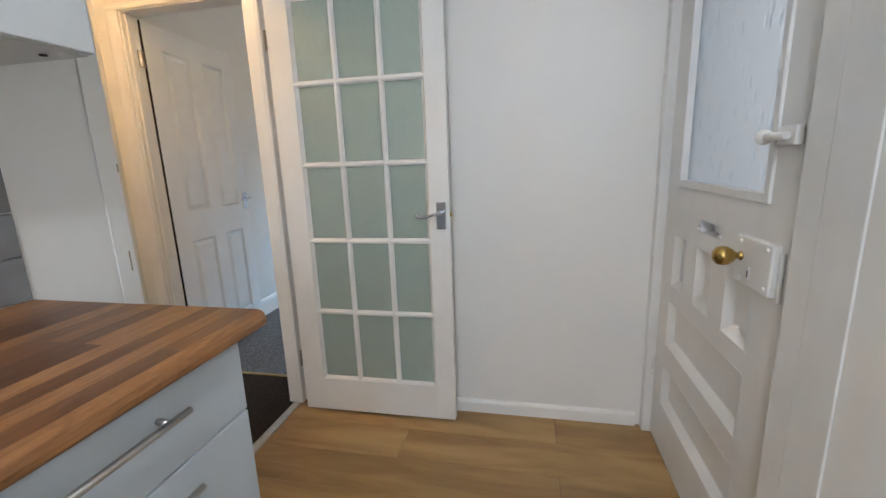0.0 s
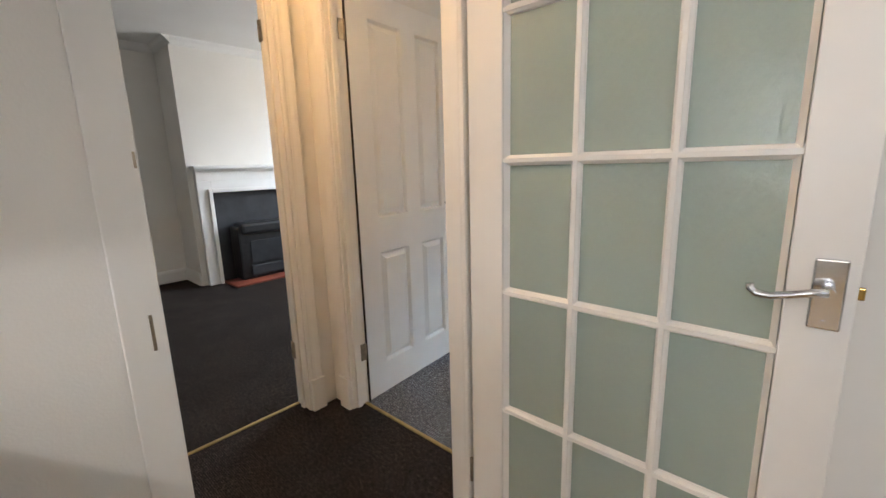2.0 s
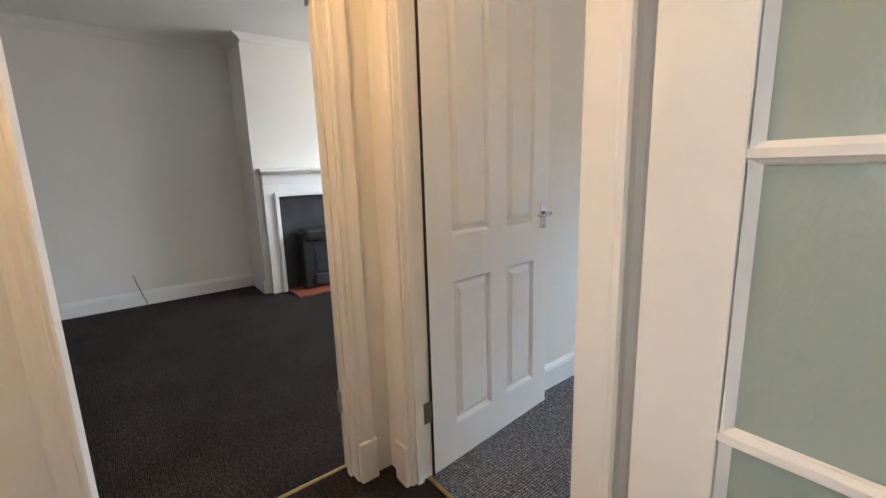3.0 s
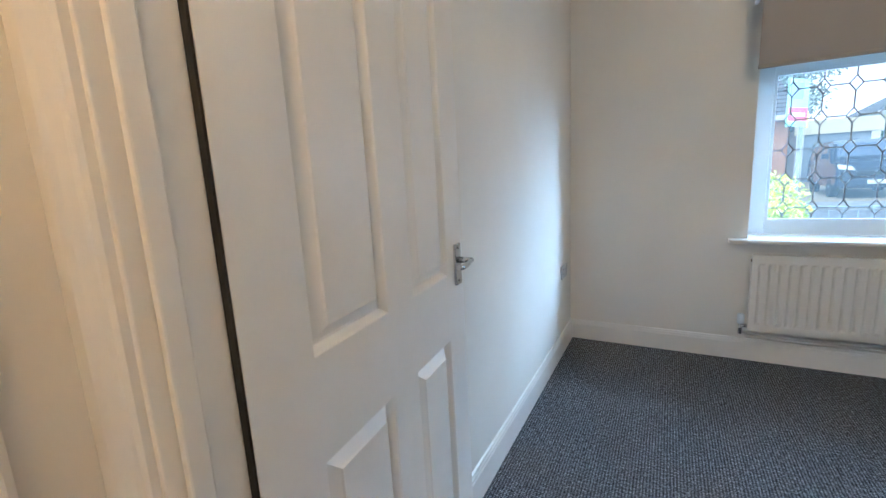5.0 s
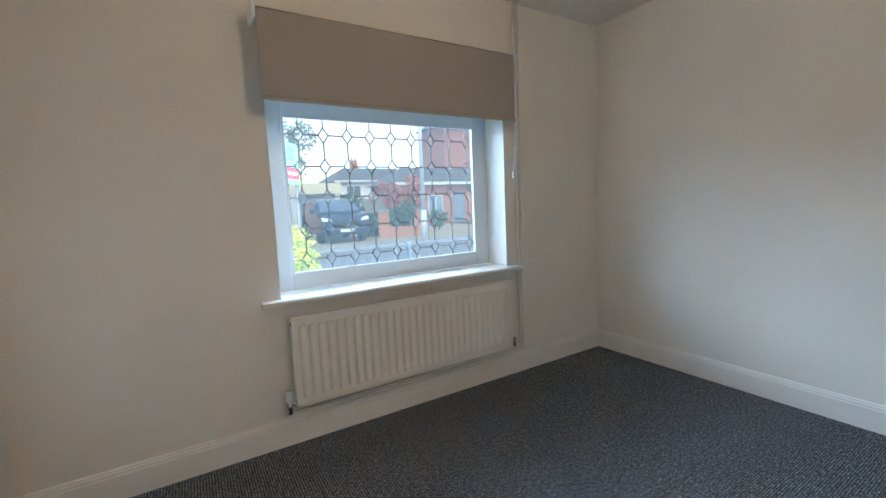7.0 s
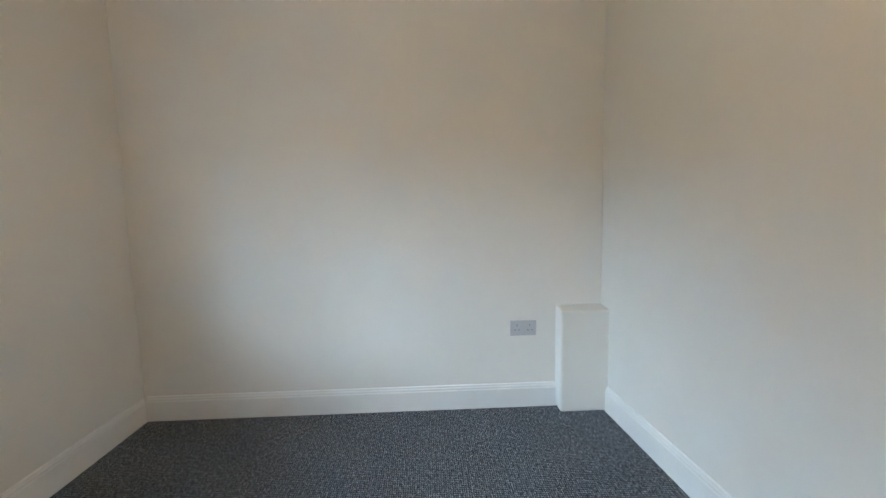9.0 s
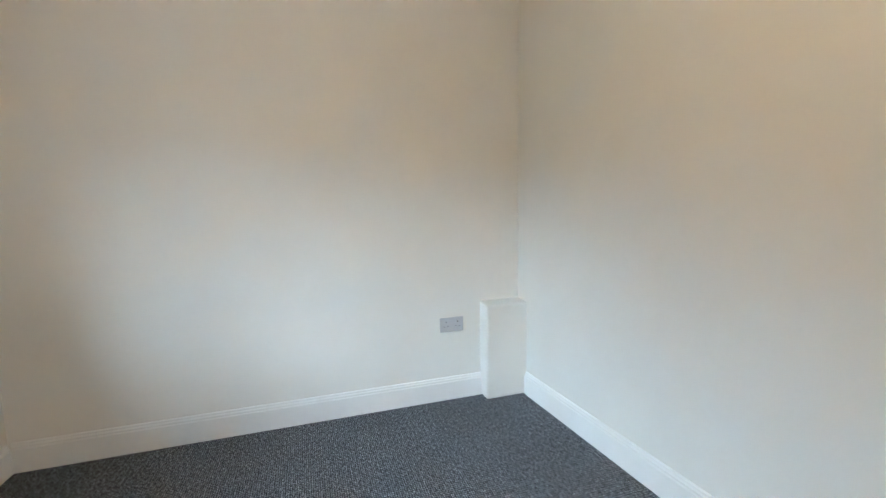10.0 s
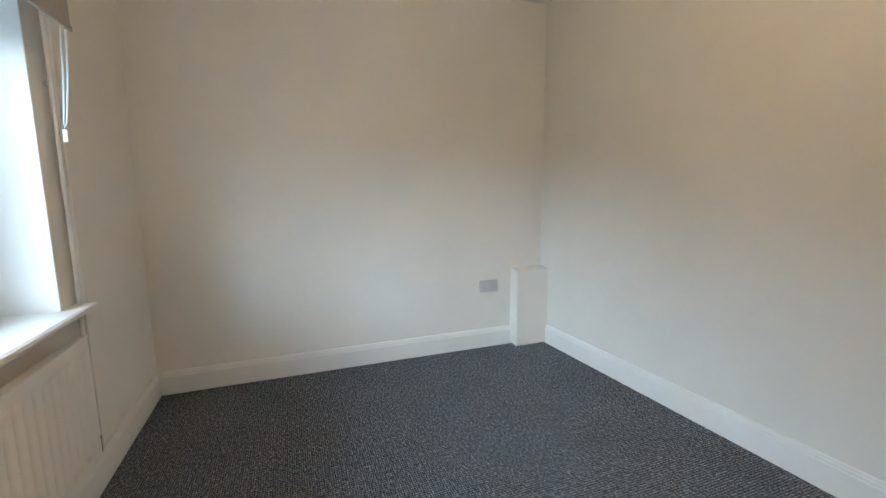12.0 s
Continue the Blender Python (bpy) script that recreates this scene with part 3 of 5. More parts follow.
def glazed_door():
    """Fifteen panes in a white door that stands open in front of the wall."""
    d = thing("door_glazed", pose(-1.172, 1.772, 0.012, 0, 0, 0.3), "white fifteen pane door standing open with pale green glass", "door")
    W, H, T = 0.762, 1.981, 0.037
    xs = [0.105, 0.293, 0.490, 0.674]
    zs = [0.168, 0.514, 0.858, 1.198, 1.54, 1.875]
    part("stile", B((0, xs[0], -T, 0, 0, H), bevel=0.002), GLOSS, d)
    part("stile", B((xs[3], W, -T, 0, 0, H), bevel=0.002), GLOSS, d)
    part("bottom_rail", B((xs[0], xs[3], -T, 0, 0, zs[0]), bevel=0.0015), GLOSS, d)
    part("top_rail", B((xs[0], xs[3], -T, 0, zs[-1], H), bevel=0.0015), GLOSS, d)
    bar = [(-0.011, 0.0), (-0.011, -0.006), (-0.005, -0.011), (-0.005, -0.014), (0.005, -0.014), (0.005, -0.011), (0.011, -0.006), (0.011, 0.0)]
    for x in xs[1:3]:
        bm = bmesh.new()
        prism(bm, [(x + u, v - 0.021, zs[0]) for u, v in bar], (0, 0, zs[-1] - zs[0]))
        box(bm, x - 0.011, x + 0.011, -0.012, -0.001, zs[0], zs[-1], bevel=0.002)
        part("glazing_bar", bm, GLOSS, d)
    for z in zs[1:-1]:
        bm = bmesh.new()
        prism(bm, [(xs[0], v - 0.0205, z + u) for u, v in bar], (xs[3] - xs[0], 0, 0))
        box(bm, xs[0], xs[3], -0.0115, -0.0015, z - 0.011, z + 0.011, bevel=0.002)
        part("glazing_bar", bm, GLOSS, d)
    for i in range(3):
        for j in range(5):
            x0, x1, z0, z1 = xs[i] + 0.002, xs[i + 1] - 0.002, zs[j] + 0.002, zs[j + 1] - 0.002
            pane = part("pane", B((x0, x1, -0.0195, -0.0145, z0, z1)), GREENGLASS, d)
            bead = bmesh.new()
            for p in (((x0, -0.034, z0), (x0 + 0.011, -0.021, z0), (x0, -0.021, z0), (0, 0, z1 - z0)), ((x1, -0.034, z0), (x1 - 0.011, -0.021, z0), (x1, -0.021, z0), (0, 0, z1 - z0)),
                      ((x0, -0.034, z0), (x0, -0.021, z0 + 0.011), (x0, -0.021, z0), (x1 - x0, 0, 0)), ((x0, -0.034, z1), (x0, -0.021, z1 - 0.011), (x0, -0.021, z1), (x1 - x0, 0, 0))):
                prism(bead, p[:3], p[3])
            part("bead", bead, GLOSS, pane)
    lever_handle(d, pose(0.727, -T, 0.972), CHROME, True)
    part("latch", B((W - 0.001, W + 0.009, -0.024, -0.013, 0.965, 0.985), bevel=0.002), BRASS, d, "small brass latch bolt")
    for z in (0.27, 1.72):
        bm = bmesh.new()
        rod(bm, (-0.004, -T - 0.003, z - 0.04), (-0.004, -T - 0.003, z + 0.04), 0.005, seg=10)
        part("hinge", bm, HINGE, d, "small worn metal hinge")


glazed_door()


def moulded_panel(bm, x0, x1, z0, z1, face, depth=0.017):
    """A sunk moulding round a raised field; face is the y of the door's front, which looks towards -y."""
    steps = ((0.0, 0.0), (0.003, 0.003), (0.011, depth), (0.016, depth), (0.036, 0.004), (0.039, 0.001), (0.042, 0.001))
    rings = []
    for inset, deep in steps:
        rings.append([bm.verts.new((x, face + deep, z)) for x, z in ((x0 + inset, z0 + inset), (x1 - inset, z0 + inset), (x1 - inset, z1 - inset), (x0 + inset, z1 - inset))])
    for a, b in zip(rings, rings[1:]):
        for i in range(4):
            bm.faces.new((a[i], a[(i + 1) % 4], b[(i + 1) % 4], b[i]))
    bm.faces.new(rings[-1])


def panel_door():
    """The four panel bedroom door, open into the room; x runs from the hinges to the latch, the seen face is y = 0."""
    d = thing("door_panelled", pose(-2.098, 2.052, 0.01, 0, 0, 94.6), "white moulded four panel door standing open on its hinges", "door")
    W, H, T = 0.762, 1.98, 0.035
    cols = ((0.125, 0.345), (0.452, 0.652))
    rows = ((0.165, 0.765), (0.945, 1.86))
    xs = sorted({0.0, W, *(x for c in cols for x in c)})
    zs = sorted({0.0, H, *(z for r in rows for z in r)})
    bm = bmesh.new()
    for i in range(len(xs) - 1):
        for j in range(len(zs) - 1):
            if (xs[i], xs[i + 1]) in cols and (zs[j], zs[j + 1]) in rows:
                continue
            bm.faces.new([bm.verts.new(p) for p in ((xs[i], 0, zs[j]), (xs[i + 1], 0, zs[j]), (xs[i + 1], 0, zs[j + 1]), (xs[i], 0, zs[j + 1]))])
    bmesh.ops.remove_doubles(bm, verts=bm.verts[:], dist=1e-5)
    rim = [(0, 0, 0), (W, 0, 0), (W, 0, H), (0, 0, H)]
    back = [bm.verts.new((x, T, z)) for x, _, z in rim]
    bm.faces.new(back)
    front = [bm.verts.new(p) for p in rim]
    for i in range(4):
        bm.faces.new((front[i], front[(i + 1) % 4], back[(i + 1) % 4], back[i]))
    part("leaf", bm, GLOSS, d)
    for c in cols:
        for r in rows:
            bm = bmesh.new()
            moulded_panel(bm, *c, *r, 0.0)
            part("panel", bm, GLOSS, d)
    lever_handle(d, pose(0.715, 0, 0.965), CHROME)
    return d


panel_door()


def front_door():
    """Old outer door: a leaf pattern glass over three small and two wide sunk panels. x runs along the room's y, face towards -y of the leaf."""
    d = thing("door_outer", pose(0.455, 1.80, 0.012, 0, 0, -90), "old white painted outer door with leaf pattern glass and a brass knob", "door")
    # leaf coordinates: u from the hinge side towards the room's near side, face at v = 0
    W, H, T = 0.90, 2.02, 0.044
    holes = [(0.115, 0.235, 0.70, 0.905), (0.33, 0.455, 0.70, 0.905), (0.545, 0.69, 0.70, 0.905), (0.11, 0.69, 0.455, 0.645), (0.10, 0.69, 0.195, 0.375), (0.13, 0.708, 1.092, 1.86), (0.343, 0.475, 0.953, 0.990)]
    xs = sorted({0.0, W, *(v for h in holes for v in h[:2])})
    zs = sorted({0.0, H, *(v for h in holes for v in h[2:])})
    bm = bmesh.new()
    for i in range(len(xs) - 1):
        for j in range(len(zs) - 1):
            cx, cz = (xs[i] + xs[i + 1]) / 2, (zs[j] + zs[j + 1]) / 2
            if any(h[0] < cx < h[1] and h[2] < cz < h[3] for h in holes):
                continue
            for y in (0, T):
                bm.faces.new([bm.verts.new(p) for p in ((xs[i], y, zs[j]), (xs[i + 1], y, zs[j]), (xs[i + 1], y, zs[j + 1]), (xs[i], y, zs[j + 1]))])
    rects = holes + [(0, W, 0, H)]
    for x0, x1, z0, z1 in rects:
        c = [(x0, z0), (x1, z0), (x1, z1), (x0, z1)]
        for k in range(4):
            (xa, za), (xb, zb) = c[k], c[(k + 1) % 4]
            bm.faces.new([bm.verts.new(p) for p in ((xa, 0, za), (xb, 0, zb), (xb, T, zb), (xa, T, za))])
    bmesh.ops.remove_doubles(bm, verts=bm.verts[:], dist=1e-5)
    part("leaf", bm, OLDGLOSS, d)
    for x0, x1, z0, z1 in holes[:5]:
        bm = bmesh.new()
        rings = [[bm.verts.new((x, dep, z)) for x, z in ((x0 + i, z0 + i * 1.5), (x1 - i, z0 + i * 1.5), (x1 - i, z1 - i), (x0 + i, z1 - i))] for i, dep in ((-0.001, -0.0015), (0.004, -0.0015), (0.020, 0.022), (0.024, 0.023))]
        for a, b in zip(rings, rings[1:]):
            for k in range(4):
                bm.faces.new((a[k], a[(k + 1) % 4], b[(k + 1) % 4], b[k]))
        bm.faces.new(rings[-1])
        part("panel", bm, OLDGLOSS, d)
    x0, x1, z0, z1 = holes[5]
    part("pane", B((x0, x1, 0.02, 0.026, z0, z1)), LEAFGLASS, d, "leaf pattern frosted glass")
    bead = B((x0 - 0.012, x0 + 0.012, -0.007, 0.018, z0 - 0.012, z1), (x1 - 0.012, x1 + 0.012, -0.007, 0.018, z0 - 0.012, z1), (x0 + 0.012, x1 - 0.012, -0.006, 0.018, z0 - 0.012, z0 + 0.012), bevel=0.003)
    part("bead", bead, OLDGLOSS, d)
    flap = part("letter_flap", B((0.344, 0.474, 0.037, 0.043, 0.954, 0.989), bevel=0.001), OLDGLOSS, d, "painted letter slot flap")
    for u in (0.33, 0.49):
        bm = bmesh.new()
        lathe(bm, ((0.008, 0), (0.008, 0.004), (0.004, 0.008)), pose(u, 0, 0.962, 90), 10)
        part("screw_head", bm, OLDGLOSS, flap)
    lock = part("rim_lock", B((0.628, 0.79, -0.02, 0, 0.880, 0.998), bevel=0.004), OLDGLOSS, d, "white painted rim lock case")
    part("lock_keep", B((0.793, 0.806, -0.008, 0, 0.872, 0.985), bevel=0.003), OLDGLOSS, lock)
    for u, z in ((0.652, 0.984), (0.772, 0.984), (0.772, 0.895), (0.66, 0.893)):
        bm = bmesh.new()
        lathe(bm, ((0.006, 0), (0.006, 0.002), (0.003, 0.004)), pose(u, -0.02, z, 90), 10)
        part("screw_head", bm, OLDGLOSS, lock)
    bm = bmesh.new()
    lathe(bm, ((0.011, 0), (0.012, 0.003), (0.008, 0.006), (0.0075, 0.012), (0.016, 0.020), (0.022, 0.030), (0.0245, 0.042), (0.022, 0.054), (0.013, 0.062), (0.004, 0.065)), pose(0.665, -0.022, 0.948, 90), 24)
    part("knob", bm, BRASS, lock, "aged brass oval knob")
    bm = bmesh.new()
    lathe(bm, ((0.011, 0), (0.011, 0.003), (0.009, 0.004)), pose(0.71, -0.022, 0.915, 90) @ Matrix.Diagonal((0.8, 1.4, 1, 1)), 14)
    esc = part("escutcheon", bm, OLDGLOSS, lock)
    part("keyhole", B((0.7085, 0.7115, -0.0275, -0.025, 0.906, 0.922)), DARKHOLE, esc)
    bolt = part("bolt_case", B((0.745, 0.81, -0.018, 0, 1.208, 1.248), bevel=0.004), OLDGLOSS, d, "white painted night latch bolt")
    bm = bmesh.new()
    rod(bm, (0.725, -0.028, 1.228), (0.80, -0.028, 1.228), 0.008, seg=12)
    lathe(bm, ((0.007, 0), (0.016, 0.004), (0.0175, 0.012), (0.013, 0.018)), pose(0.725, -0.028, 1.228, 0, -90, 0), 16)
    part("bolt_knob", bm, OLDGLOSS, bolt)
    bm = bmesh.new()
    for z in (0.285, 0.31, 0.335):
        rod(bm, (-0.006, -0.004, z - 0.011), (-0.006, -0.004, z + 0.011), 0.0065, seg=10)
    part("hinge", bm, OLDGLOSS, d, "painted butt hinge")


front_door()
fr = tagged(new("door_frame_4"), "old white painted frame of the outer door", kind="structure")
part("jamb", B((0.42, 0.6, 1.805, 1.849, 0, 2.06), bevel=0.004), OLDGLOSS, fr)
part("jamb", B((0.4385, 0.6, 0.868, 0.895, 0, 2.06), bevel=0.002), OLDGLOSS, fr)
part("door_stop", B((0.431, 0.453, 0.868, 0.945, 0, 2.04), bevel=0.005), OLDGLOSS, fr)
part("head", B((0.44, 0.6, 0.895, 1.805, 2.036, 2.058), bevel=0.003), OLDGLOSS, fr)
part("architrave", B((0.4295, 0.4345, 0.765, 0.868, 0, 2.1), bevel=0.002), OLDGLOSS, fr)
# dark fill under the leaf, painted as the shade in that gap
part("sill", B((0.47, 0.6, 0.895, 1.805, 0, 0.012)), DARKHOLE, fr, "dark strip painted as the shaded gap under the door")


# ---- kitchen ----
def drawer_unit(y1, width):
    """A base unit of three drawers under the worktop; its front looks along +x and it ends at y1."""
    d = thing("drawer_unit", pose(-1.235, y1 - width, 0), "pale blue kitchen base unit with three drawers and steel bar handles", "kitchen unit", "kitchen base units")
    part("carcass", B((0.0, 0.568, 0.0, width, 0.15, 0.882), bevel=0.001), UNIT, d)
    part("plinth", B((0.02, 0.53, 0.002, width - 0.002, 0.0, 0.148)), UNIT, d)
    for z0, z1 in ((0.155, 0.438), (0.441, 0.724), (0.728, 0.880)):
        f = part("drawer_front", B((0.569, 0.588, 0.002, width - 0.002, z0, z1), bevel=0.0025), UNIT, d)
        zc = z1 - (0.052 if z1 > 0.8 else 0.042)
        bm = bmesh.new()
        rod(bm, (0.614, width / 2 - 0.172, zc), (0.614, width / 2 + 0.087, zc), 0.006, seg=16)
        for y in (width / 2 - 0.135, width / 2 + 0.05):
            rod(bm, (0.587, y, zc), (0.611, y, zc), 0.0055, seg=12)
        part("handle", bm, STEEL, f, "brushed steel bar handle")
    return d


first = drawer_unit(0.692, 0.5)
for k in range(1, 6):
    copy_thing(first, pose(-1.235, 0.692 - 0.5 - 0.502 * k, 0))

bm = bmesh.new()
prof = [(-1.238, 0.886), (-0.628, 0.886), (-0.622, 0.888), (-0.619, 0.893), (-0.618, 0.902), (-0.621, 0.913), (-0.628, 0.9195), (-0.638, 0.922), (-1.238, 0.922)]
prism(bm, [(x, -3.19, z) for x, z in prof], (0, 3.94, 0))
bmesh.ops.bevel(bm, geom=[e for e in bm.edges if all(v.co.y > 0.7 for v in e.verts)], offset=0.003, segments=2, affect="EDGES")
top = new("worktop", mesh("worktop", bm, WORKTOP))
tagged(top, "wood block effect laminate worktop with a rounded front edge", "worktop")


def wall_unit(y1, width):
    d = thing("wall_unit", pose(-1.236, y1 - width, 1.44), "pale grey kitchen wall unit hung above the worktop", "kitchen unit", "kitchen wall units")
    part("carcass", B((0, 0.295, 0, width, 0, 0.72), bevel=0.001), WALLUNIT, d)
    part("door", B((0.297, 0.316, 0.002, width - 0.002, 0.002, 0.718), bevel=0.0025), WALLUNIT, d)
    bm = bmesh.new()
    lathe(bm, ((0.007, 0), (0.007, 0.002), (0.004, 0.0025)), pose(0.235, width - 0.04, 0.0, 180), 12)
    part("screw_cap", bm, DARKHOLE, d, "small dark fixing hole")
    return d


wu = wall_unit(0.748, 0.6)
for k in range(1, 4):
    copy_thing(wu, pose(-1.236, 0.748 - 0.6 - 0.602 * k, 1.44))

# ---- bedroom ----
win = tagged(new("window_1"), "white framed window with diamond leaded glass", kind="structure")
part("window_frame", B((-1.22, -1.114, 4.94, 4.978, 0.757, 1.80), (0.13, 0.238, 4.94, 4.978, 0.757, 1.80), (-1.114, 0.13, 4.94, 4.978, 0.757, 0.84), (-1.114, 0.13, 4.94, 4.978, 1.695, 1.80), bevel=0.004), UPVC, win)
part("glazing_bead", B((-1.116, -1.100, 4.934, 4.95, 0.838, 1.697), (0.116, 0.132, 4.934, 4.95, 0.838, 1.697), (-1.10, 0.116, 4.934, 4.95, 0.838, 0.853), (-1.10, 0.116, 4.934, 4.95, 1.682, 1.697), bevel=0.003), UPVC, win)
part("reveal", B((-1.2215, -1.2175, 4.746, 4.94, 0.757, 1.80), (0.234, 0.2385, 4.746, 4.94, 0.757, 1.80), (-1.217, 0.234, 4.746, 4.94, 1.796, 1.8005)), GLOSS, win)
pn = part("pane", B((-1.116, 0.132, 4.956, 4.960, 0.838, 1.697)), CLEAR, win)
pn.visible_shadow = False
bm = bmesh.new()
prism(bm, [(-1.222, y, z) for y, z in ((4.94, 0.73), (4.70, 0.73), (4.684, 0.733), (4.678, 0.743), (4.68, 0.752), (4.69, 0.757), (4.94, 0.757))], (1.46, 0, 0))
box(bm, -1.314, -1.2221, 4.679, 4.7449, 0.731, 0.7565, bevel=0.004)
box(bm, 0.2381, 0.348, 4.679, 4.7449, 0.731, 0.7565, bevel=0.004)
part("window_sill", bm, GLOSS, win, "white gloss painted window board")


def leading():
    """Lead strips: diamonds at the crossings, joined by upright and level strips."""
    bm = bmesh.new()
    gx0, gx1, gz0, gz1 = -1.114, 0.13, 0.84, 1.695
    cols = [gx0 + 0.086 + 0.138 * i for i in range(9)]
    rows = [gz1 - 0.095 - 0.171 * j for j in range(5)]
    hw, hh, r = 0.029, 0.041, 0.0034
    y = 4.955

    def strip(a, b):
        a, b = Vector((a[0], y, a[1])), Vector((b[0], y, b[1]))
        n = (b - a).normalized().cross(Vector((0, 1, 0))) * r
        q = [a + n, a - n, b - n, b + n]
        o = Vector((0, -0.004, 0))
        prism_pts = [bm.verts.new(p) for p in q] + [bm.verts.new(p * 1 + o) for p in q]
        for f in ((0, 1, 2, 3), (7, 6, 5, 4), (0, 4, 5, 1), (1, 5, 6, 2), (2, 6, 7, 3), (3, 7, 4, 0)):
            bm.faces.new([prism_pts[i] for i in f])

    for i, x in enumerate(cols):
        for j, z in enumerate(rows):
            ring = [(x - hw, z), (x, z + hh), (x + hw, z), (x, z - hh)]
            for k in range(4):
                strip(ring[k], ring[(k + 1) % 4])
            strip((x, z + hh), (x, rows[j - 1] - hh if j else gz1))
            if j == len(rows) - 1:
                strip((x, z - hh), (x, gz0))
            strip((x - hw, z), (cols[i - 1] + hw if i else gx0, z))
            if i == len(cols) - 1:
                strip((x + hw, z), (gx1, z))
    return part("lead_lattice", bm, LEAD, win, "grey lead strips in a diamond pattern")


leading()

bl = thing("roller_blind", pose(0, 4.615, 0), "taupe fabric roller blind drawn a third of the way down", "blind")
bm = bmesh.new()
box(bm, -1.243, 0.224, -0.001, 0.001, 1.70, 2.075)
part("fabric", bm, BLIND, bl)
bm = bmesh.new()
box(bm, -1.245, 0.226, -0.006, 0.006, 1.684, 1.704, bevel=0.004)
part("bottom_bar", bm, BLIND, bl, "fabric covered bottom bar")
bm = bmesh.new()
rod(bm, (-1.24, 0.022, 2.068), (0.222, 0.022, 2.068), 0.022, seg=20)
part("roller", bm, BLIND, bl, "rolled taupe fabric")
for x in (-1.262, 0.228):
    part("bracket", B((x, x + 0.016, -0.004, 0.129, 2.04, 2.098), bevel=0.003), UPVC, bl, "white plastic bracket")
bm = bmesh.new()
tube(bm, [(0.243, 0.01, 2.06), (0.242, 0.012, 1.8), (0.246, 0.03, 1.55), (0.25, 0.05, 1.40), (0.254, 0.06, 1.376), (0.262, 0.062, 1.40), (0.266, 0.05, 1.55), (0.262, 0.035, 1.8), (0.256, 0.03, 2.06)], 0.003, 8)
cord = part("cord", bm, UPVC, bl, "white pull cord loop")
part("cord_weight", B((0.247, 0.263, 0.052, 0.066, 1.335, 1.378), bevel=0.003), UPVC, cord)


def radiator():
    d = thing("radiator", pose(-1.195, 4.745, 0.214), "white enamelled convector radiator under the window", "radiator")
    W, H, F = 1.40, 0.452, -0.075
    bm = bmesh.new()
    n = 29
    pitch = (W - 0.05) / n
    prof = [(0.0, 0.004), (0.0, 0.0), (0.025, 0.0)]
    for k in range(n):
        x = 0.025 + k * pitch
        prof += [(x + pitch * 0.08, 0.0), (x + pitch * 0.30, 0.007), (x + pitch * 0.45, 0.009), (x + pitch * 0.60, 0.007), (x + pitch * 0.85, 0.0)]
    prof += [(W, 0.0), (W, 0.004)]
    levels = ((0.0, 0.0), (0.035, 0.0), (0.05, 1.0), (H - 0.055, 1.0), (H - 0.04, 0.0), (H, 0.0))
    rings = [[bm.verts.new((x, F + dep * s + (0.0 if dep != 0.004 else 0.004), z)) for x, dep in prof] for z, s in levels]
    for a, b in zip(rings, rings[1:]):
        for i in range(len(prof) - 1):
            bm.faces.new((a[i], a[i + 1], b[i + 1], b[i]))
    part("front_panel", bm, RADWHITE, d)
    part("top_lip", B((0.0, W, F - 0.003, F + 0.03, H - 0.002, H + 0.006), bevel=0.002), RADWHITE, d)
    part("back_panel", B((0.002, W - 0.002, F + 0.018, F + 0.028, 0.002, H - 0.002), bevel=0.002), RADWHITE, d)
    for x in (0.0, W - 0.003):
        part("side_cover", B((x - 0.001, x + 0.004, F + 0.006, F + 0.045, 0.004, H - 0.004), bevel=0.001), RADWHITE, d)
    for x in (0.2, W - 0.23):
        part("wall_bracket", B((x, x + 0.03, F + 0.028, 0.0, 0.05, H - 0.05)), RADWHITE, d)
    bm = bmesh.new()
    rod(bm, (-0.006, F + 0.018, H - 0.03), (0.004, F + 0.018, H - 0.03), 0.009, seg=10)
    part("air_vent", bm, HINGE, d, "small dark bleed valve")
    bm = bmesh.new()
    rod(bm, (-0.035, F + 0.018, 0.02), (0.0, F + 0.018, 0.02), 0.010, seg=12)
    rod(bm, (-0.035, F + 0.018, -0.03), (-0.035, F + 0.018, 0.035), 0.011, seg=12)
    v = part("valve", bm, CHROME, d, "chrome radiator valve")
    bm = bmesh.new()
    lathe(bm, ((0.017, 0), (0.019, 0.006), (0.019, 0.05), (0.015, 0.058)), pose(-0.035, F + 0.018, 0.035), 16)
    part("valve_head", bm, UPVC, v, "white plastic thermostatic head")
    bm = bmesh.new()
    rod(bm, (W, F + 0.018, 0.03), (W + 0.03, F + 0.018, 0.03), 0.010, seg=12)
    rod(bm, (W + 0.03, F + 0.018, 0.0), (W + 0.03, F + 0.018, 0.06), 0.010, seg=12)
    part("valve", bm, HINGE, d, "dark lockshield valve")


radiator()


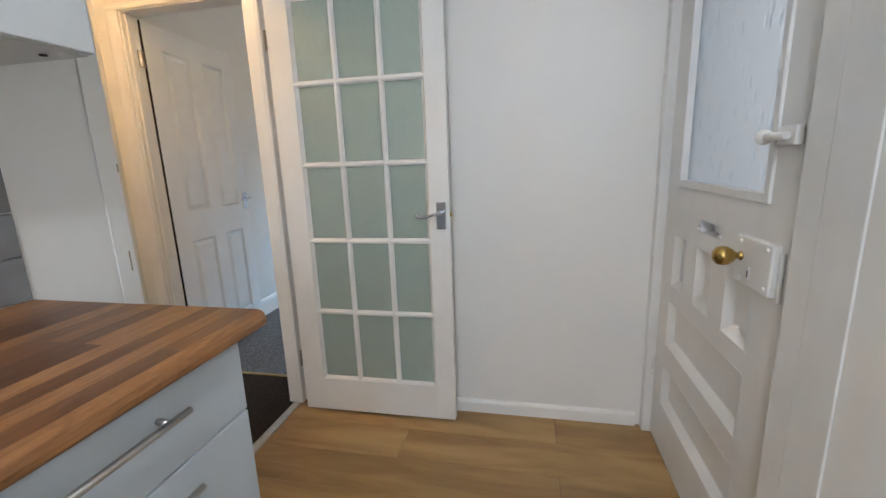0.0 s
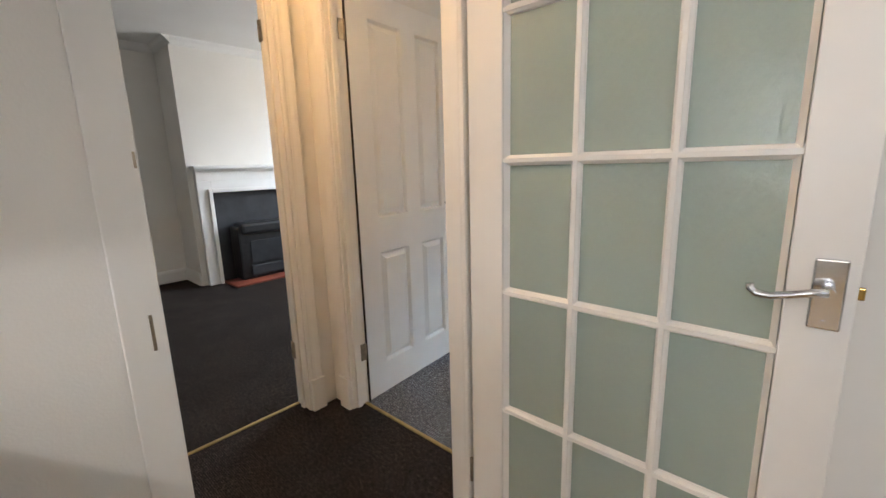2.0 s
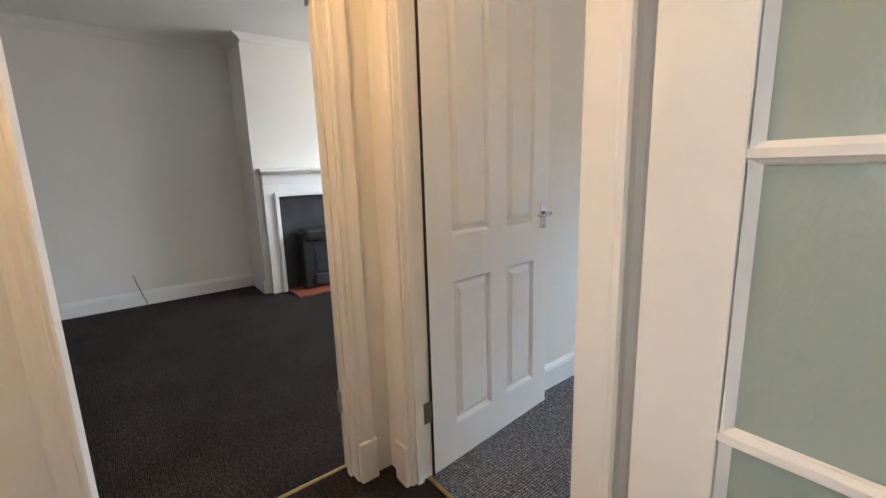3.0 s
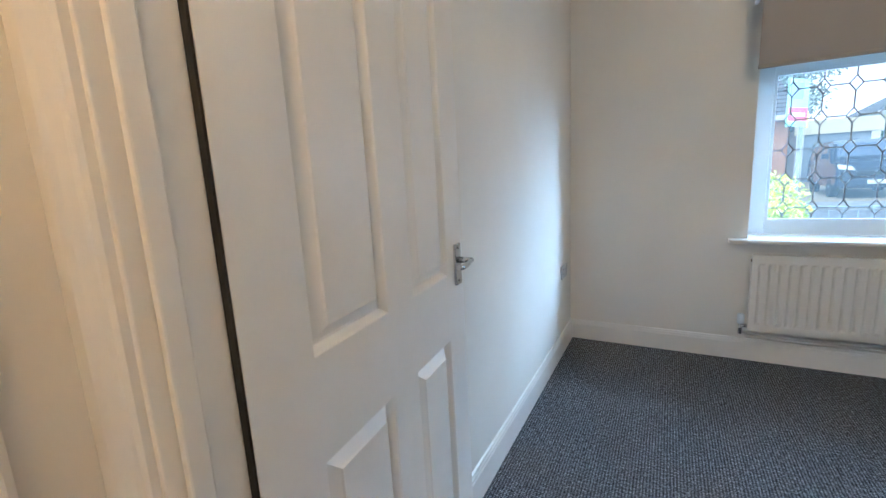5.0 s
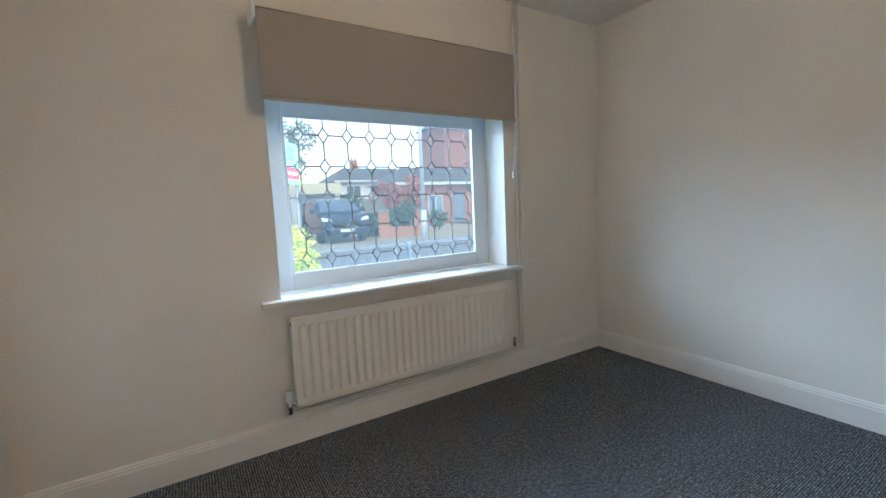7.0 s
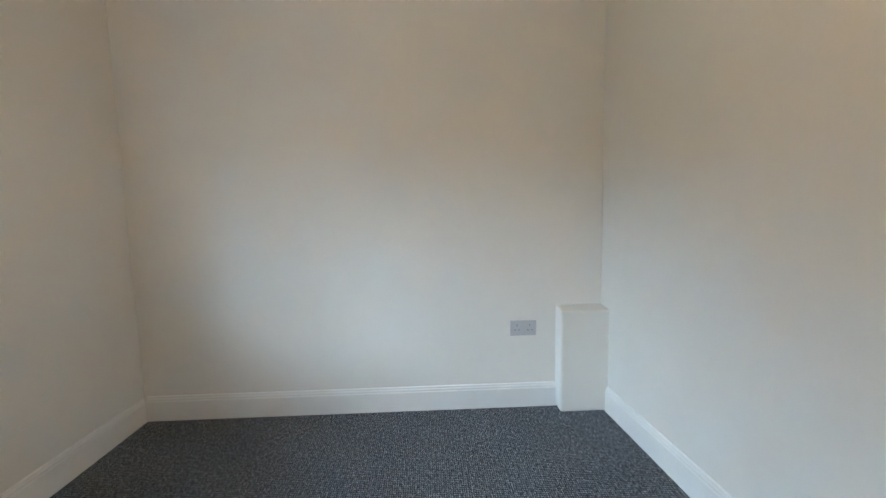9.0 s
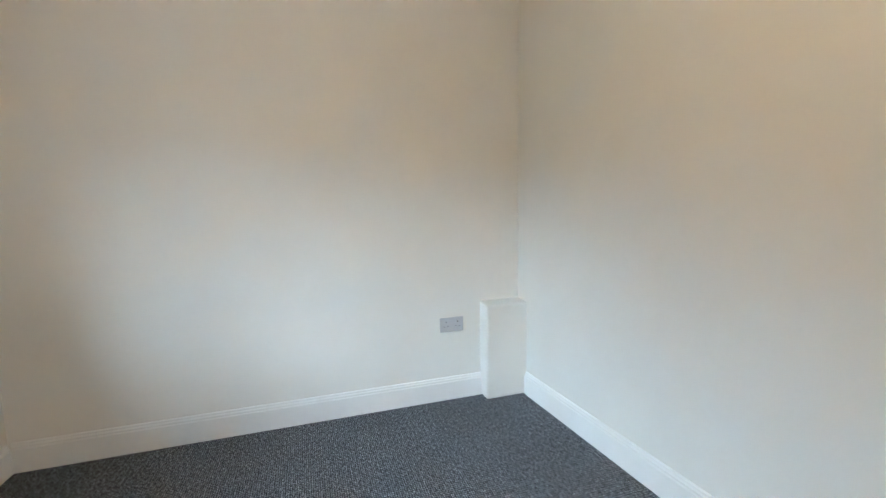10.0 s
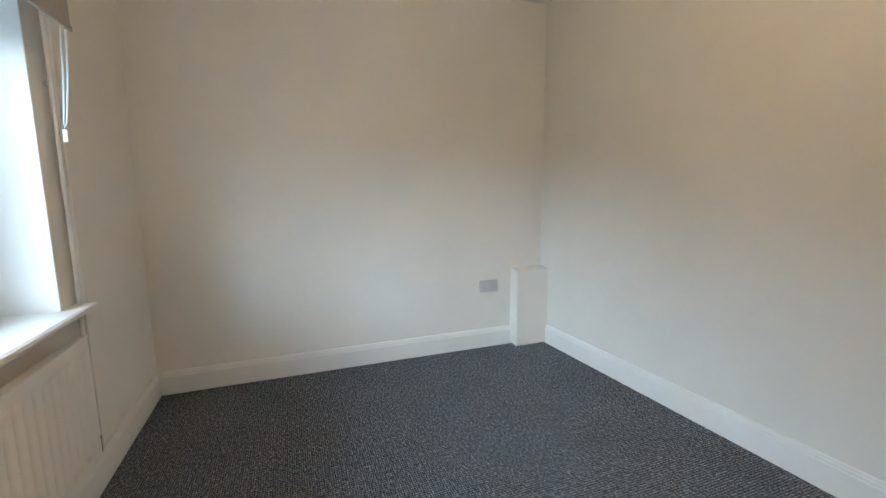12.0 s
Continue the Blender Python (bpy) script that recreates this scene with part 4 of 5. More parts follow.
def pipes():
    d = thing("heating_pipe", pose(0.022, 0, -0.012), "white painted copper heating pipes clipped to the wall", "pipe")
    bm = bmesh.new()
    tube(bm, [(0.305, 4.725, 2.47), (0.305, 4.725, 1.6), (0.302, 4.725, 0.80), (0.30, 4.728, 0.70), (0.298, 4.725, 0.6), (0.296, 4.72, 0.25), (0.29, 4.715, 0.215), (0.27, 4.712, 0.205), (0.2, 4.712, 0.20), (-0.5, 4.712, 0.195), (-1.2, 4.712, 0.19), (-1.226, 4.71, 0.192), (-1.232, 4.69, 0.21)], 0.0075)
    part("pipe", bm, RADWHITE, d)
    bm = bmesh.new()
    tube(bm, [(0.335, 4.725, 2.47), (0.335, 4.725, 1.6), (0.332, 4.725, 0.80), (0.33, 4.728, 0.70), (0.328, 4.725, 0.6), (0.322, 4.72, 0.22), (0.312, 4.715, 0.186), (0.28, 4.712, 0.178), (-0.3, 4.712, 0.176), (-1.215, 4.712, 0.172)], 0.0075)
    part("pipe", bm, RADWHITE, d)
    for z in (2.0, 1.55):
        part("clip", B((0.296, 0.344, 4.73, 4.7448, z - 0.008, z + 0.008), bevel=0.002), RADWHITE, d)


pipes()

bm = B((1.066, 1.185, 2.155, 2.442, 0.0, 0.574), bevel=0.012)
for v in bm.verts:
    if v.co.z > 0.5:
        v.co.z += 0.014 * (v.co.x - 1.066) / 0.1
bm.faces.ensure_lookup_table()
structure("trim_boxing", bm, WALL, "plastered and painted corner boxing for pipes")


def socket(m, label):
    """A double switched socket; its plate lies in x = 0 and looks towards -x."""
    s = thing("wall_socket", m, label, "socket")
    part("plate", B((-0.010, 0, -0.073, 0.073, -0.043, 0.043), bevel=0.003), SOCKET, s)
    for y in (-0.036, 0.036):
        for a, b, c, d in ((-0.002, 0.002, 0.012, 0.021), (-0.014, -0.008, -0.012, -0.008), (0.008, 0.014, -0.012, -0.008)):
            part("pin_hole", B((-0.0108, -0.009, y + a, y + b, c, d)), DARKHOLE, s)
    for y in (-0.012, 0.012):
        part("switch", B((-0.0135, -0.008, y - 0.006, y + 0.006, 0.012, 0.03), bevel=0.001), SOCKET, s)
    return s


socket(pose(1.1648, 2.628, 0.461), "grey-white double wall socket above the skirting")
socket(pose(-2.2398, 4.50, 0.55, 0, 0, 180), "grey-white double wall socket near the window corner")

# ---- living room, seen through the doorway ----
fp = thing("fireplace", pose(-5.27, 3.0, 0), "white painted wooden fireplace surround", "fireplace")
for s in (-1, 1):
    y0, y1 = sorted((s * 0.51, s * 0.645))
    part("pilaster", B((0, 0.06, y0, y1, 0.0, 1.10), bevel=0.004), GLOSS, fp)
part("frieze", B((0.001, 0.058, -0.51, 0.51, 0.976, 1.10), (0.0, 0.06, -0.645, 0.645, 1.10, 1.20), bevel=0.004), GLOSS, fp)
for s in (-1, 1):
    y0, y1 = sorted((s * 0.508, s * 0.548))
    part("moulding", B((0.06, 0.085, y0, y1, 0.0, 1.02), bevel=0.006), GLOSS, fp)
part("moulding", B((0.06, 0.085, -0.508, 0.508, 0.98, 1.02), bevel=0.006), GLOSS, fp)
part("mantel_shelf", B((0, 0.15, -0.68, 0.68, 1.222, 1.258), (0, 0.10, -0.66, 0.66, 1.20, 1.222), bevel=0.006), GLOSS, fp)
part("back_panel", B((-0.06, -0.02, -0.505, 0.505, 0.0, 0.974)), SLATE, fp, "dark polished fire back panel")
ef = thing("electric_fire", pose(-5.28, 3.0, 0.02), "black electric fire standing in the fireplace", "heater")
part("body", B((0.0, 0.22, -0.36, 0.36, 0.0, 0.58), bevel=0.02), BLACK, ef)
part("hood", B((0.02, 0.27, -0.33, 0.33, 0.50, 0.62), bevel=0.03), BLACK, ef)
part("glass_front", B((0.221, 0.228, -0.24, 0.24, 0.18, 0.42), bevel=0.002), SLATE, ef, "dark glass front")
part("fuel_bed", B((0.222, 0.25, -0.26, 0.26, 0.04, 0.15), bevel=0.01), SLATE, ef)
hs = new("hearth", mesh("hearth", B((-5.24, -4.88, 2.5, 3.5, 0.0, 0.02), bevel=0.005), HEARTH))
tagged(hs, "low red tiled hearth in front of the fireplace", "hearth")
ca = thing("cable", pose(-5.70, 1.24, 0), "thin dark cable hanging over the skirting", "cable")
bm = bmesh.new()
tube(bm, [(-0.035, 0, 0.3), (0.0, 0.01, 0.29), (0.0, 0.02, 0.24), (0.005, 0.05, 0.12), (0.02, 0.08, 0.03), (0.06, 0.06, 0.012), (0.09, -0.02, 0.008), (0.07, -0.14, 0.008)], 0.004, 8)
part("lead", bm, BLACK, ca)

# ---- outdoors ----
def cloud():
    m = bpy.data.materials.new("overcast_sky")
    m.use_nodes = True
    t = m.node_tree
    t.nodes.remove(t.nodes["Principled BSDF"])
    em, no, rp, co = (t.nodes.new("ShaderNode" + k) for k in ("Emission", "TexNoise", "ValToRGB", "TexCoord"))
    no.inputs["Scale"].default_value, no.inputs["Detail"].default_value = 0.012, 4
    rp.color_ramp.elements[0].color, rp.color_ramp.elements[1].color = (0.80, 0.88, 0.95, 1), (1.0, 0.99, 0.97, 1)
    em.inputs[1].default_value = 1.7
    t.links.new(co.outputs["Object"], no.inputs["Vector"])
    t.links.new(no.outputs[0], rp.inputs[0])
    t.links.new(rp.outputs[0], em.inputs[0])
    t.links.new(em.outputs[0], t.nodes["Material Output"].inputs[0])
    return m


bm = bmesh.new()
arc = [(300 * math.sin(radians(a)), 300 * math.cos(radians(a))) for a in range(-96, 161, 8)]
lo, hi = [bm.verts.new((x, y, -2)) for x, y in arc], [bm.verts.new((x, y, 190)) for x, y in arc]
for i in range(len(arc) - 1):
    bm.faces.new((lo[i], lo[i + 1], hi[i + 1], hi[i]))
structure("backdrop", bm, cloud(), "bright overcast sky")
gnd = bmesh.new()
prism(gnd, [(-900, 5.04, -0.5), (900, 5.04, -0.5), (900, 1500, -0.5), (-900, 1500, -0.5)], (0, 0, 0.33))
structure("ground", gnd, GROUND, "grass and soil reaching to the horizon")
structure("road", B((-60, 60, 10.6, 15.5, -0.4, -0.155)), ASPHALT, "grey asphalt street")
structure("pavement_near", B((-60, 60, 9.1, 10.6, -0.4, -0.05), bevel=0.01), PAVING, "concrete pavement with a kerb")
structure("pavement_far", B((-60, 60, 15.5, 16.8, -0.4, -0.05), bevel=0.01), PAVING, "concrete pavement with a kerb")
structure("front_yard", B((-6, 6, 5.04, 9.08, -0.4, -0.10)), PAVING, "pale concrete front yard")
structure("driveway", B((1.5, 13.5, 16.82, 30, -0.4, -0.055)), GRAVEL, "tan gravel driveway")


def railing():
    d = thing("fence", pose(0, 9.0, -0.10), "low grey metal railing along the front yard", "fence")
    for z in (0.10, 0.64):
        bm = bmesh.new()
        rod(bm, (-0.3, 0, z), (5.6, 0, z), 0.009, seg=8)
        part("rail", bm, RAILPAINT, d)
    bm = bmesh.new()
    rod(bm, (0, 0, 0.10), (0, 0, 0.64), 0.004, seg=6)
    me = mesh("slat", bm, RAILPAINT)
    for k in range(40):
        ob = new("slat", me)
        ob.parent, ob.location = d, (-0.2 + 0.145 * k, 0, 0)
    for x in (-0.3, 1.65, 3.6, 5.6):
        part("post", B((x - 0.025, x + 0.025, -0.025, 0.025, 0, 0.70), bevel=0.004), RAILPAINT, d)


railing()


def leaves(bm, centre, radius, count, size, rng, shape=(1, 1, 1)):
    """Small folded leaves spread through a lumpy volume."""
    lumps = [(Vector((rng.uniform(-0.7, 0.7) * radius * shape[0], rng.uniform(-0.7, 0.7) * radius * shape[1], rng.uniform(-0.7, 0.7) * radius * shape[2])), radius * rng.uniform(0.25, 0.5)) for _ in range(14)]
    for _ in range(count):
        c, r = rng.choice(lumps)
        v = Vector((rng.gauss(0, 1), rng.gauss(0, 1), rng.gauss(0, 1))).normalized() * r * rng.uniform(0.55, 1.05)
        p = Vector(centre) + c + v
        a = Vector((rng.gauss(0, 1), rng.gauss(0, 1), rng.gauss(0, 1))).normalized()
        b = a.cross(Vector((rng.gauss(0, 1), rng.gauss(0, 1), rng.gauss(0, 1)))).normalized()
        s = size * rng.uniform(0.6, 1.3)
        q = [bm.verts.new(p - a * s), bm.verts.new(p + b * s * 0.45 + a.cross(b) * s * 0.2), bm.verts.new(p + a * s), bm.verts.new(p - b * s * 0.45 + a.cross(b) * s * 0.2)]
        bm.faces.new((q[0], q[1], q[2]))
        bm.faces.new((q[0], q[2], q[3]))


def plant(name, at, height, radius, count, size, leaf, label, category, seed, shape=(1, 1, 1), crown=0.6, limbs=7):
    rng = random.Random(seed)
    d = thing(name, pose(*at), label, category)
    bm = bmesh.new()
    rod(bm, (0, 0, 0), (0.03 * height, 0.01, height * crown), 0.035 * height ** 0.8, 0.014 * height ** 0.8, 10)
    for k in range(limbs):
        a = 2.4 * k
        z = height * crown * rng.uniform(0.35, 0.95)
        rod(bm, (0.03 * z, 0, z), (math.cos(a) * radius * 0.7 * shape[0], math.sin(a) * radius * 0.7 * shape[1], min(height, z + radius * 0.6 * shape[2])), 0.012 * height ** 0.8, 0.004 * height ** 0.8, 7)
    part("trunk", bm, BARK, d)
    bm = bmesh.new()
    leaves(bm, (0, 0, height - radius * shape[2]), radius, count, size, rng, shape)
    me = mesh("crown", bm, leaf)
    cr = new("crown", me)
    cr.parent = d


plant("hedge", (-1.16, 7.3, -0.10), 1.06, 0.70, 5200, 0.04, YELLOWLEAF, "yellow-green leafy hedge shrub in the front yard", "shrub", 3, (1.35, 1.0, 0.95), 0.5)
plant("shrub", (7.34, 20.77, -0.06), 2.6, 1.0, 1800, 0.09, REDLEAF, "red-leaved shrub in the front garden", "shrub", 5, (1.2, 1, 0.75), 0.6)
plant("shrub", (7.0, 19.93, -0.06), 1.5, 0.75, 1400, 0.08, GREENLEAF, "green garden shrub behind the brick wall", "shrub", 6, (1.6, 1, 0.85), 0.5)
plant("shrub", (9.52, 21.11, -0.06), 1.1, 0.55, 800, 0.08, GREENLEAF, "small green shrub by the porch", "shrub", 7, (1, 1, 0.9), 0.5)
plant("shrub", (7.3, 29.5, -0.1), 2.6, 1.2, 1400, 0.12, GREENLEAF, "green shrub beside the garage", "shrub", 8, (1, 1, 1), 0.6)
plant("tree", (3.6, 34, -0.1), 9.4, 3.6, 6500, 0.13, PALELEAF, "tall feathery pale green tree behind the garage", "tree", 9, (0.95, 1, 1.0), 0.75, 14)


def van():
    """A dark people carrier; its nose looks towards -y."""
    d = thing("parked_van", pose(3.45, 17.6, -0.055, 0, 0, -4), "dark blue people carrier parked on the gravel drive", "car")
    side = [(0.05, 0.30), (0.0, 0.55), (0.03, 0.86), (0.18, 1.02), (0.85, 1.10), (1.60, 1.58), (1.95, 1.68), (3.8, 1.64), (4.22, 1.48), (4.35, 0.95), (4.35, 0.35), (4.2, 0.28)]
    bm = bmesh.new()
    prism(bm, [(-0.9, y, z) for y, z in side], (1.8, 0, 0))
    bmesh.ops.bevel(bm, geom=[e for e in bm.edges if abs(e.verts[0].co.x - e.verts[1].co.x) < 1e-4], offset=0.09, segments=3, affect="EDGES")
    for v in bm.verts:
        if v.co.z > 1.05:
            v.co.x *= 1 - 0.16 * (v.co.z - 1.05) / 0.8
    body = part("body", bm, CARPAINT, d)
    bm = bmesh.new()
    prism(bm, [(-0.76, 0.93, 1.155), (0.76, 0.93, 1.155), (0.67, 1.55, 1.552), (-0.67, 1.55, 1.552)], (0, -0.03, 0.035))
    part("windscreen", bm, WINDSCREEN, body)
    for s in (-1, 1):
        for y0, y1 in ((1.35, 2.2), (2.3, 3.2), (3.3, 4.0)):
            bm = bmesh.new()
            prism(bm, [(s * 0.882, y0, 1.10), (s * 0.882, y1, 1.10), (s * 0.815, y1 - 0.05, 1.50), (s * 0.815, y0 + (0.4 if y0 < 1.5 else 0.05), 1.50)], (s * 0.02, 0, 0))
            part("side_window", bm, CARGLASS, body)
        bm = bmesh.new()
        prism(bm, [(s * 0.52, -0.02, 0.80), (s * 0.86, 0.06, 0.84), (s * 0.88, 0.16, 0.97), (s * 0.60, 0.03, 0.92)], (0, -0.03, 0.01))
        part("headlight", bm, LENS, d, "clear headlight")
        part("wing_mirror", B(*[(min(s * 0.9, s * 1.08), max(s * 0.9, s * 1.08), 1.12, 1.24, 1.14, 1.30)], bevel=0.03), CARPAINT, d)
        for y in (0.85, 3.4):
            bm = bmesh.new()
            lathe(bm, ((0.20, 0), (0.31, 0.0), (0.325, 0.03), (0.325, 0.17), (0.31, 0.2), (0.2, 0.2)), pose(s * 0.8 - 0.1, y, 0.325, 0, 90, 0), 24)
            w = part("wheel", bm, RUBBER, d, "black tyre")
            bm = bmesh.new()
            lathe(bm, ((0.05, 0), (0.2, 0.01), (0.2, 0.03), (0.05, 0.05)), pose(s * 0.88 - 0.02, y, 0.325, 0, 90, 0), 16)
            part("rim", bm, ALU, w)
    part("grille", B((-0.5, 0.5, -0.035, 0.02, 0.66, 0.78), bevel=0.01), BLACK, d)
    part("bumper", B((-0.84, 0.84, -0.06, 0.12, 0.34, 0.56), bevel=0.04), CARPAINT, d)
    part("number_plate", B((-0.26, 0.26, -0.075, -0.06, 0.42, 0.53), bevel=0.004), PLATE, d, "white number plate")


van()


def bin_(m, label):
    d = thing("wheelie_bin", m, label, "bin", "wheelie bins")
    bm = bmesh.new()
    pts0 = [(-0.22, -0.26, 0.06), (0.22, -0.26, 0.06), (0.22, 0.22, 0.06), (-0.22, 0.22, 0.06)]
    lo = [bm.verts.new(p) for p in pts0]
    hi = [bm.verts.new((x * 1.28, y * 1.28, 0.98)) for x, y, z in pts0]
    bm.faces.new(lo[::-1])
    bm.faces.new(hi)
    for i in range(4):
        bm.faces.new((lo[i], lo[(i + 1) % 4], hi[(i + 1) % 4], hi[i]))
    part("body", bm, BINGREEN, d)
    part("lid", B((-0.3, 0.3, -0.36, 0.32, 0.98, 1.06), bevel=0.02), BINGREEN, d)
    for s in (-1, 1):
        bm = bmesh.new()
        rod(bm, (s * 0.2, 0.24, 0.1), (s * 0.26, 0.24, 0.1), 0.1, seg=14)
        part("wheel", bm, RUBBER, d)


bin_(pose(5.25, 19.3, -0.055), "dark green wheelie bin on the drive")


def garden_wall():
    d = thing("garden_wall", pose(5.5, 18.9, -0.055, 0, 0, -26), "orange brick garden wall between two square piers", "wall")
    for x in (0.0, 1.5):
        p = part("pier", B((x - 0.22, x + 0.22, -0.22, 0.22, 0, 1.08), bevel=0.008), ORANGEBRICK, d)
        part("cap", B((x - 0.26, x + 0.26, -0.26, 0.26, 1.08, 1.14), bevel=0.01), PAVING, p)
    part("low_wall", B((0.22, 1.28, -0.1, 0.1, 0, 0.42), bevel=0.006), ORANGEBRICK, d)


garden_wall()


def timber_fence():
    d = thing("timber_fence", pose(6.1, 22.8, -0.1), "grey weathered timber panel fence", "fence")
    me = mesh("board", B((0, 0.14, -0.012, 0.012, 0.05, 1.75), bevel=0.003), TIMBER)
    for k in range(17):
        ob = new("board", me)
        ob.parent, ob.location = d, (0.147 * k, 0, 0.02 * ((k * 7) % 3))
    for x in (0, 1.2, 2.45):
        part("post", B((x, x + 0.1, 0.013, 0.11, 0, 1.85)), TIMBER, d)


timber_fence()
bm = bmesh.new()
rod(bm, (0, 0, 0), (0, 0, 1.1), 0.11, 0.1, 16)
rod(bm, (0, 0, 1.1), (0, 0, 6.2), 0.078, 0.06, 16)
lp = thing("street_lamp", pose(5.75, 15.85, -0.05), "pale grey steel street lamp post", "lamp post")
part("pole", bm, POLE, lp)
bm = bmesh.new()
rod(bm, (0, 0, 6.15), (0, -1.0, 6.35), 0.04, 0.035, 10)
part("arm", bm, POLE, lp)
part("lantern", B((-0.12, 0.12, -1.45, -0.9, 6.3, 6.42), bevel=0.03), POLE, lp)

sg = thing("sale_sign", pose(0.06, 10.2, -0.05, 0, 0, 52), "pale green and red sale board on a white post", "sign")
part("post", B((0.21, 0.255, 0.03, 0.075, 0, 2.35), bevel=0.005), TIMBER, sg)
part("board", B((-0.26, 0.26, 0, 0.025, 1.72, 2.42), bevel=0.004), SIGNGREEN, sg)
part("red_band", B((-0.25, 0.25, -0.006, -0.0005, 1.80, 2.0)), SIGNRED, sg, "red band with white bars")
part("blue_panel", B((-0.22, 0.10, -0.006, -0.0005, 2.12, 2.36)), GARAGE, sg)
part("white_bar", B((-0.18, 0.17, -0.012, -0.007, 1.87, 1.92)), SIGNWHITE, sg)
part("yellow_edge", B((0.262, 0.30, 0, 0.025, 1.70, 1.95)), SIGNYELLOW, sg)


def window(parent, x0, x1, z0, z1, y):
    f = part("window", B((x0, x1, y - 0.05, y, z0, z0 + 0.07), (x0, x1, y - 0.05, y, z1 - 0.07, z1), (x0, x0 + 0.07, y - 0.05, y, z0, z1), (x1 - 0.07, x1, y - 0.05, y, z0, z1), ((x0 + x1) / 2 - 0.03, (x0 + x1) / 2 + 0.03, y - 0.05, y, z0, z1)), RENDER, parent, "white window frame")
    part("pane", B((x0 + 0.02, x1 - 0.02, y - 0.02, y - 0.004, z0 + 0.02, z1 - 0.02)), CARGLASS, f)


def house(at, w, dep, eave, rise, walls, label, wins=(), doors=(), hip=0.0, chimney=None, over=0.35, fascia=RENDER):
    """A house with its front at y = 0 and its ridge along x."""
    d = thing("house", pose(*at), label, "house")
    part("wall", B((0, w, 0, dep, 0, eave)), walls, d)
    a, b = -over, w + over
    bm = bmesh.new()
    base = [bm.verts.new(p) for p in ((a, -over, eave), (b, -over, eave), (b, dep + over, eave), (a, dep + over, eave))]
    top = [bm.verts.new((a + hip, dep / 2, eave + rise)), bm.verts.new((b - hip, dep / 2, eave + rise))]
    for f in ((base[0], base[1], top[1], top[0]), (base[2], base[3], top[0], top[1]), (base[1], base[2], top[1]), (base[3], base[0], top[0]), base[::-1]):
        bm.faces.new(f)
    r = part("roof", bm, ROOF, d)
    part("fascia", B((a, b, -over - 0.03, -over, eave - 0.16, eave + 0.03)), fascia, r)
    n = int(rise * 5)
    slope = Vector((0, dep / 2 + over, rise)).normalized()
    for k in range(1, n):
        t = k / n
        y, z = -over + (dep / 2 + over) * t, eave + rise * t
        part("tile_course", B((a + hip * t, b - hip * t, y - 0.03, y + 0.03, z - 0.02, z + 0.03)), ROOF, r)
    if chimney is not None:
        c = part("chimney", B((chimney - 0.4, chimney + 0.4, dep / 2 - 0.3, dep / 2 + 0.3, eave + rise - 0.5, eave + rise + 0.9), bevel=0.02), ORANGEBRICK, r)
        bm = bmesh.new()
        for x in (-0.2, 0.2):
            rod(bm, (chimney + x, dep / 2, eave + rise + 0.9), (chimney + x, dep / 2, eave + rise + 1.2), 0.11, 0.09, 10)
        part("chimney_pot", bm, ORANGEBRICK, c)
    for x0, x1, z0, z1 in wins:
        window(d, x0, x1, z0, z1, 0)
    for x0, x1, z1 in doors:
        part("door", B((x0, x1, -0.04, 0, 0.05, z1), bevel=0.005), GARAGE, d)
    return d


house((-9.0, 24.0, -0.1), 11.6, 8, 2.95, 2.2, ORANGEBRICK, "orange brick bungalow with a grey tiled roof and white windows", [(9.2, 10.5, 0.9, 2.2), (5, 7, 0.9, 2.2)], hip=0.2)
g = thing("garage", pose(3.75, 28.4, -0.1), "flat roofed garage with a blue-grey door and cream fascia", "garage")
part("wall", B((0, 0.3, 0, 6, 0, 2.55), (2.7, 3.0, 0, 6, 0, 2.55), (0.3, 2.7, 5.8, 6, 0, 2.55)), RENDER, g)
part("door", B((0.3, 2.7, 0.05, 0.1, 0, 2.3)), GARAGE, g)
part("fascia", B((-0.1, 3.1, -0.06, 0.0, 2.3, 2.95)), CREAMPAINT, g)
part("roof", B((-0.1, 3.1, 0.0, 6.1, 2.6, 2.9)), ROOF, g)
house((10.4, 27.6, -0.1), 11.5, 4.6, 2.85, 1.25, REDBRICK, "low red brick house with a grey roof and a porch", [(2.2, 3.4, 0.7, 2.0)], [(4.3, 5.2, 2.2)], hip=1.8)
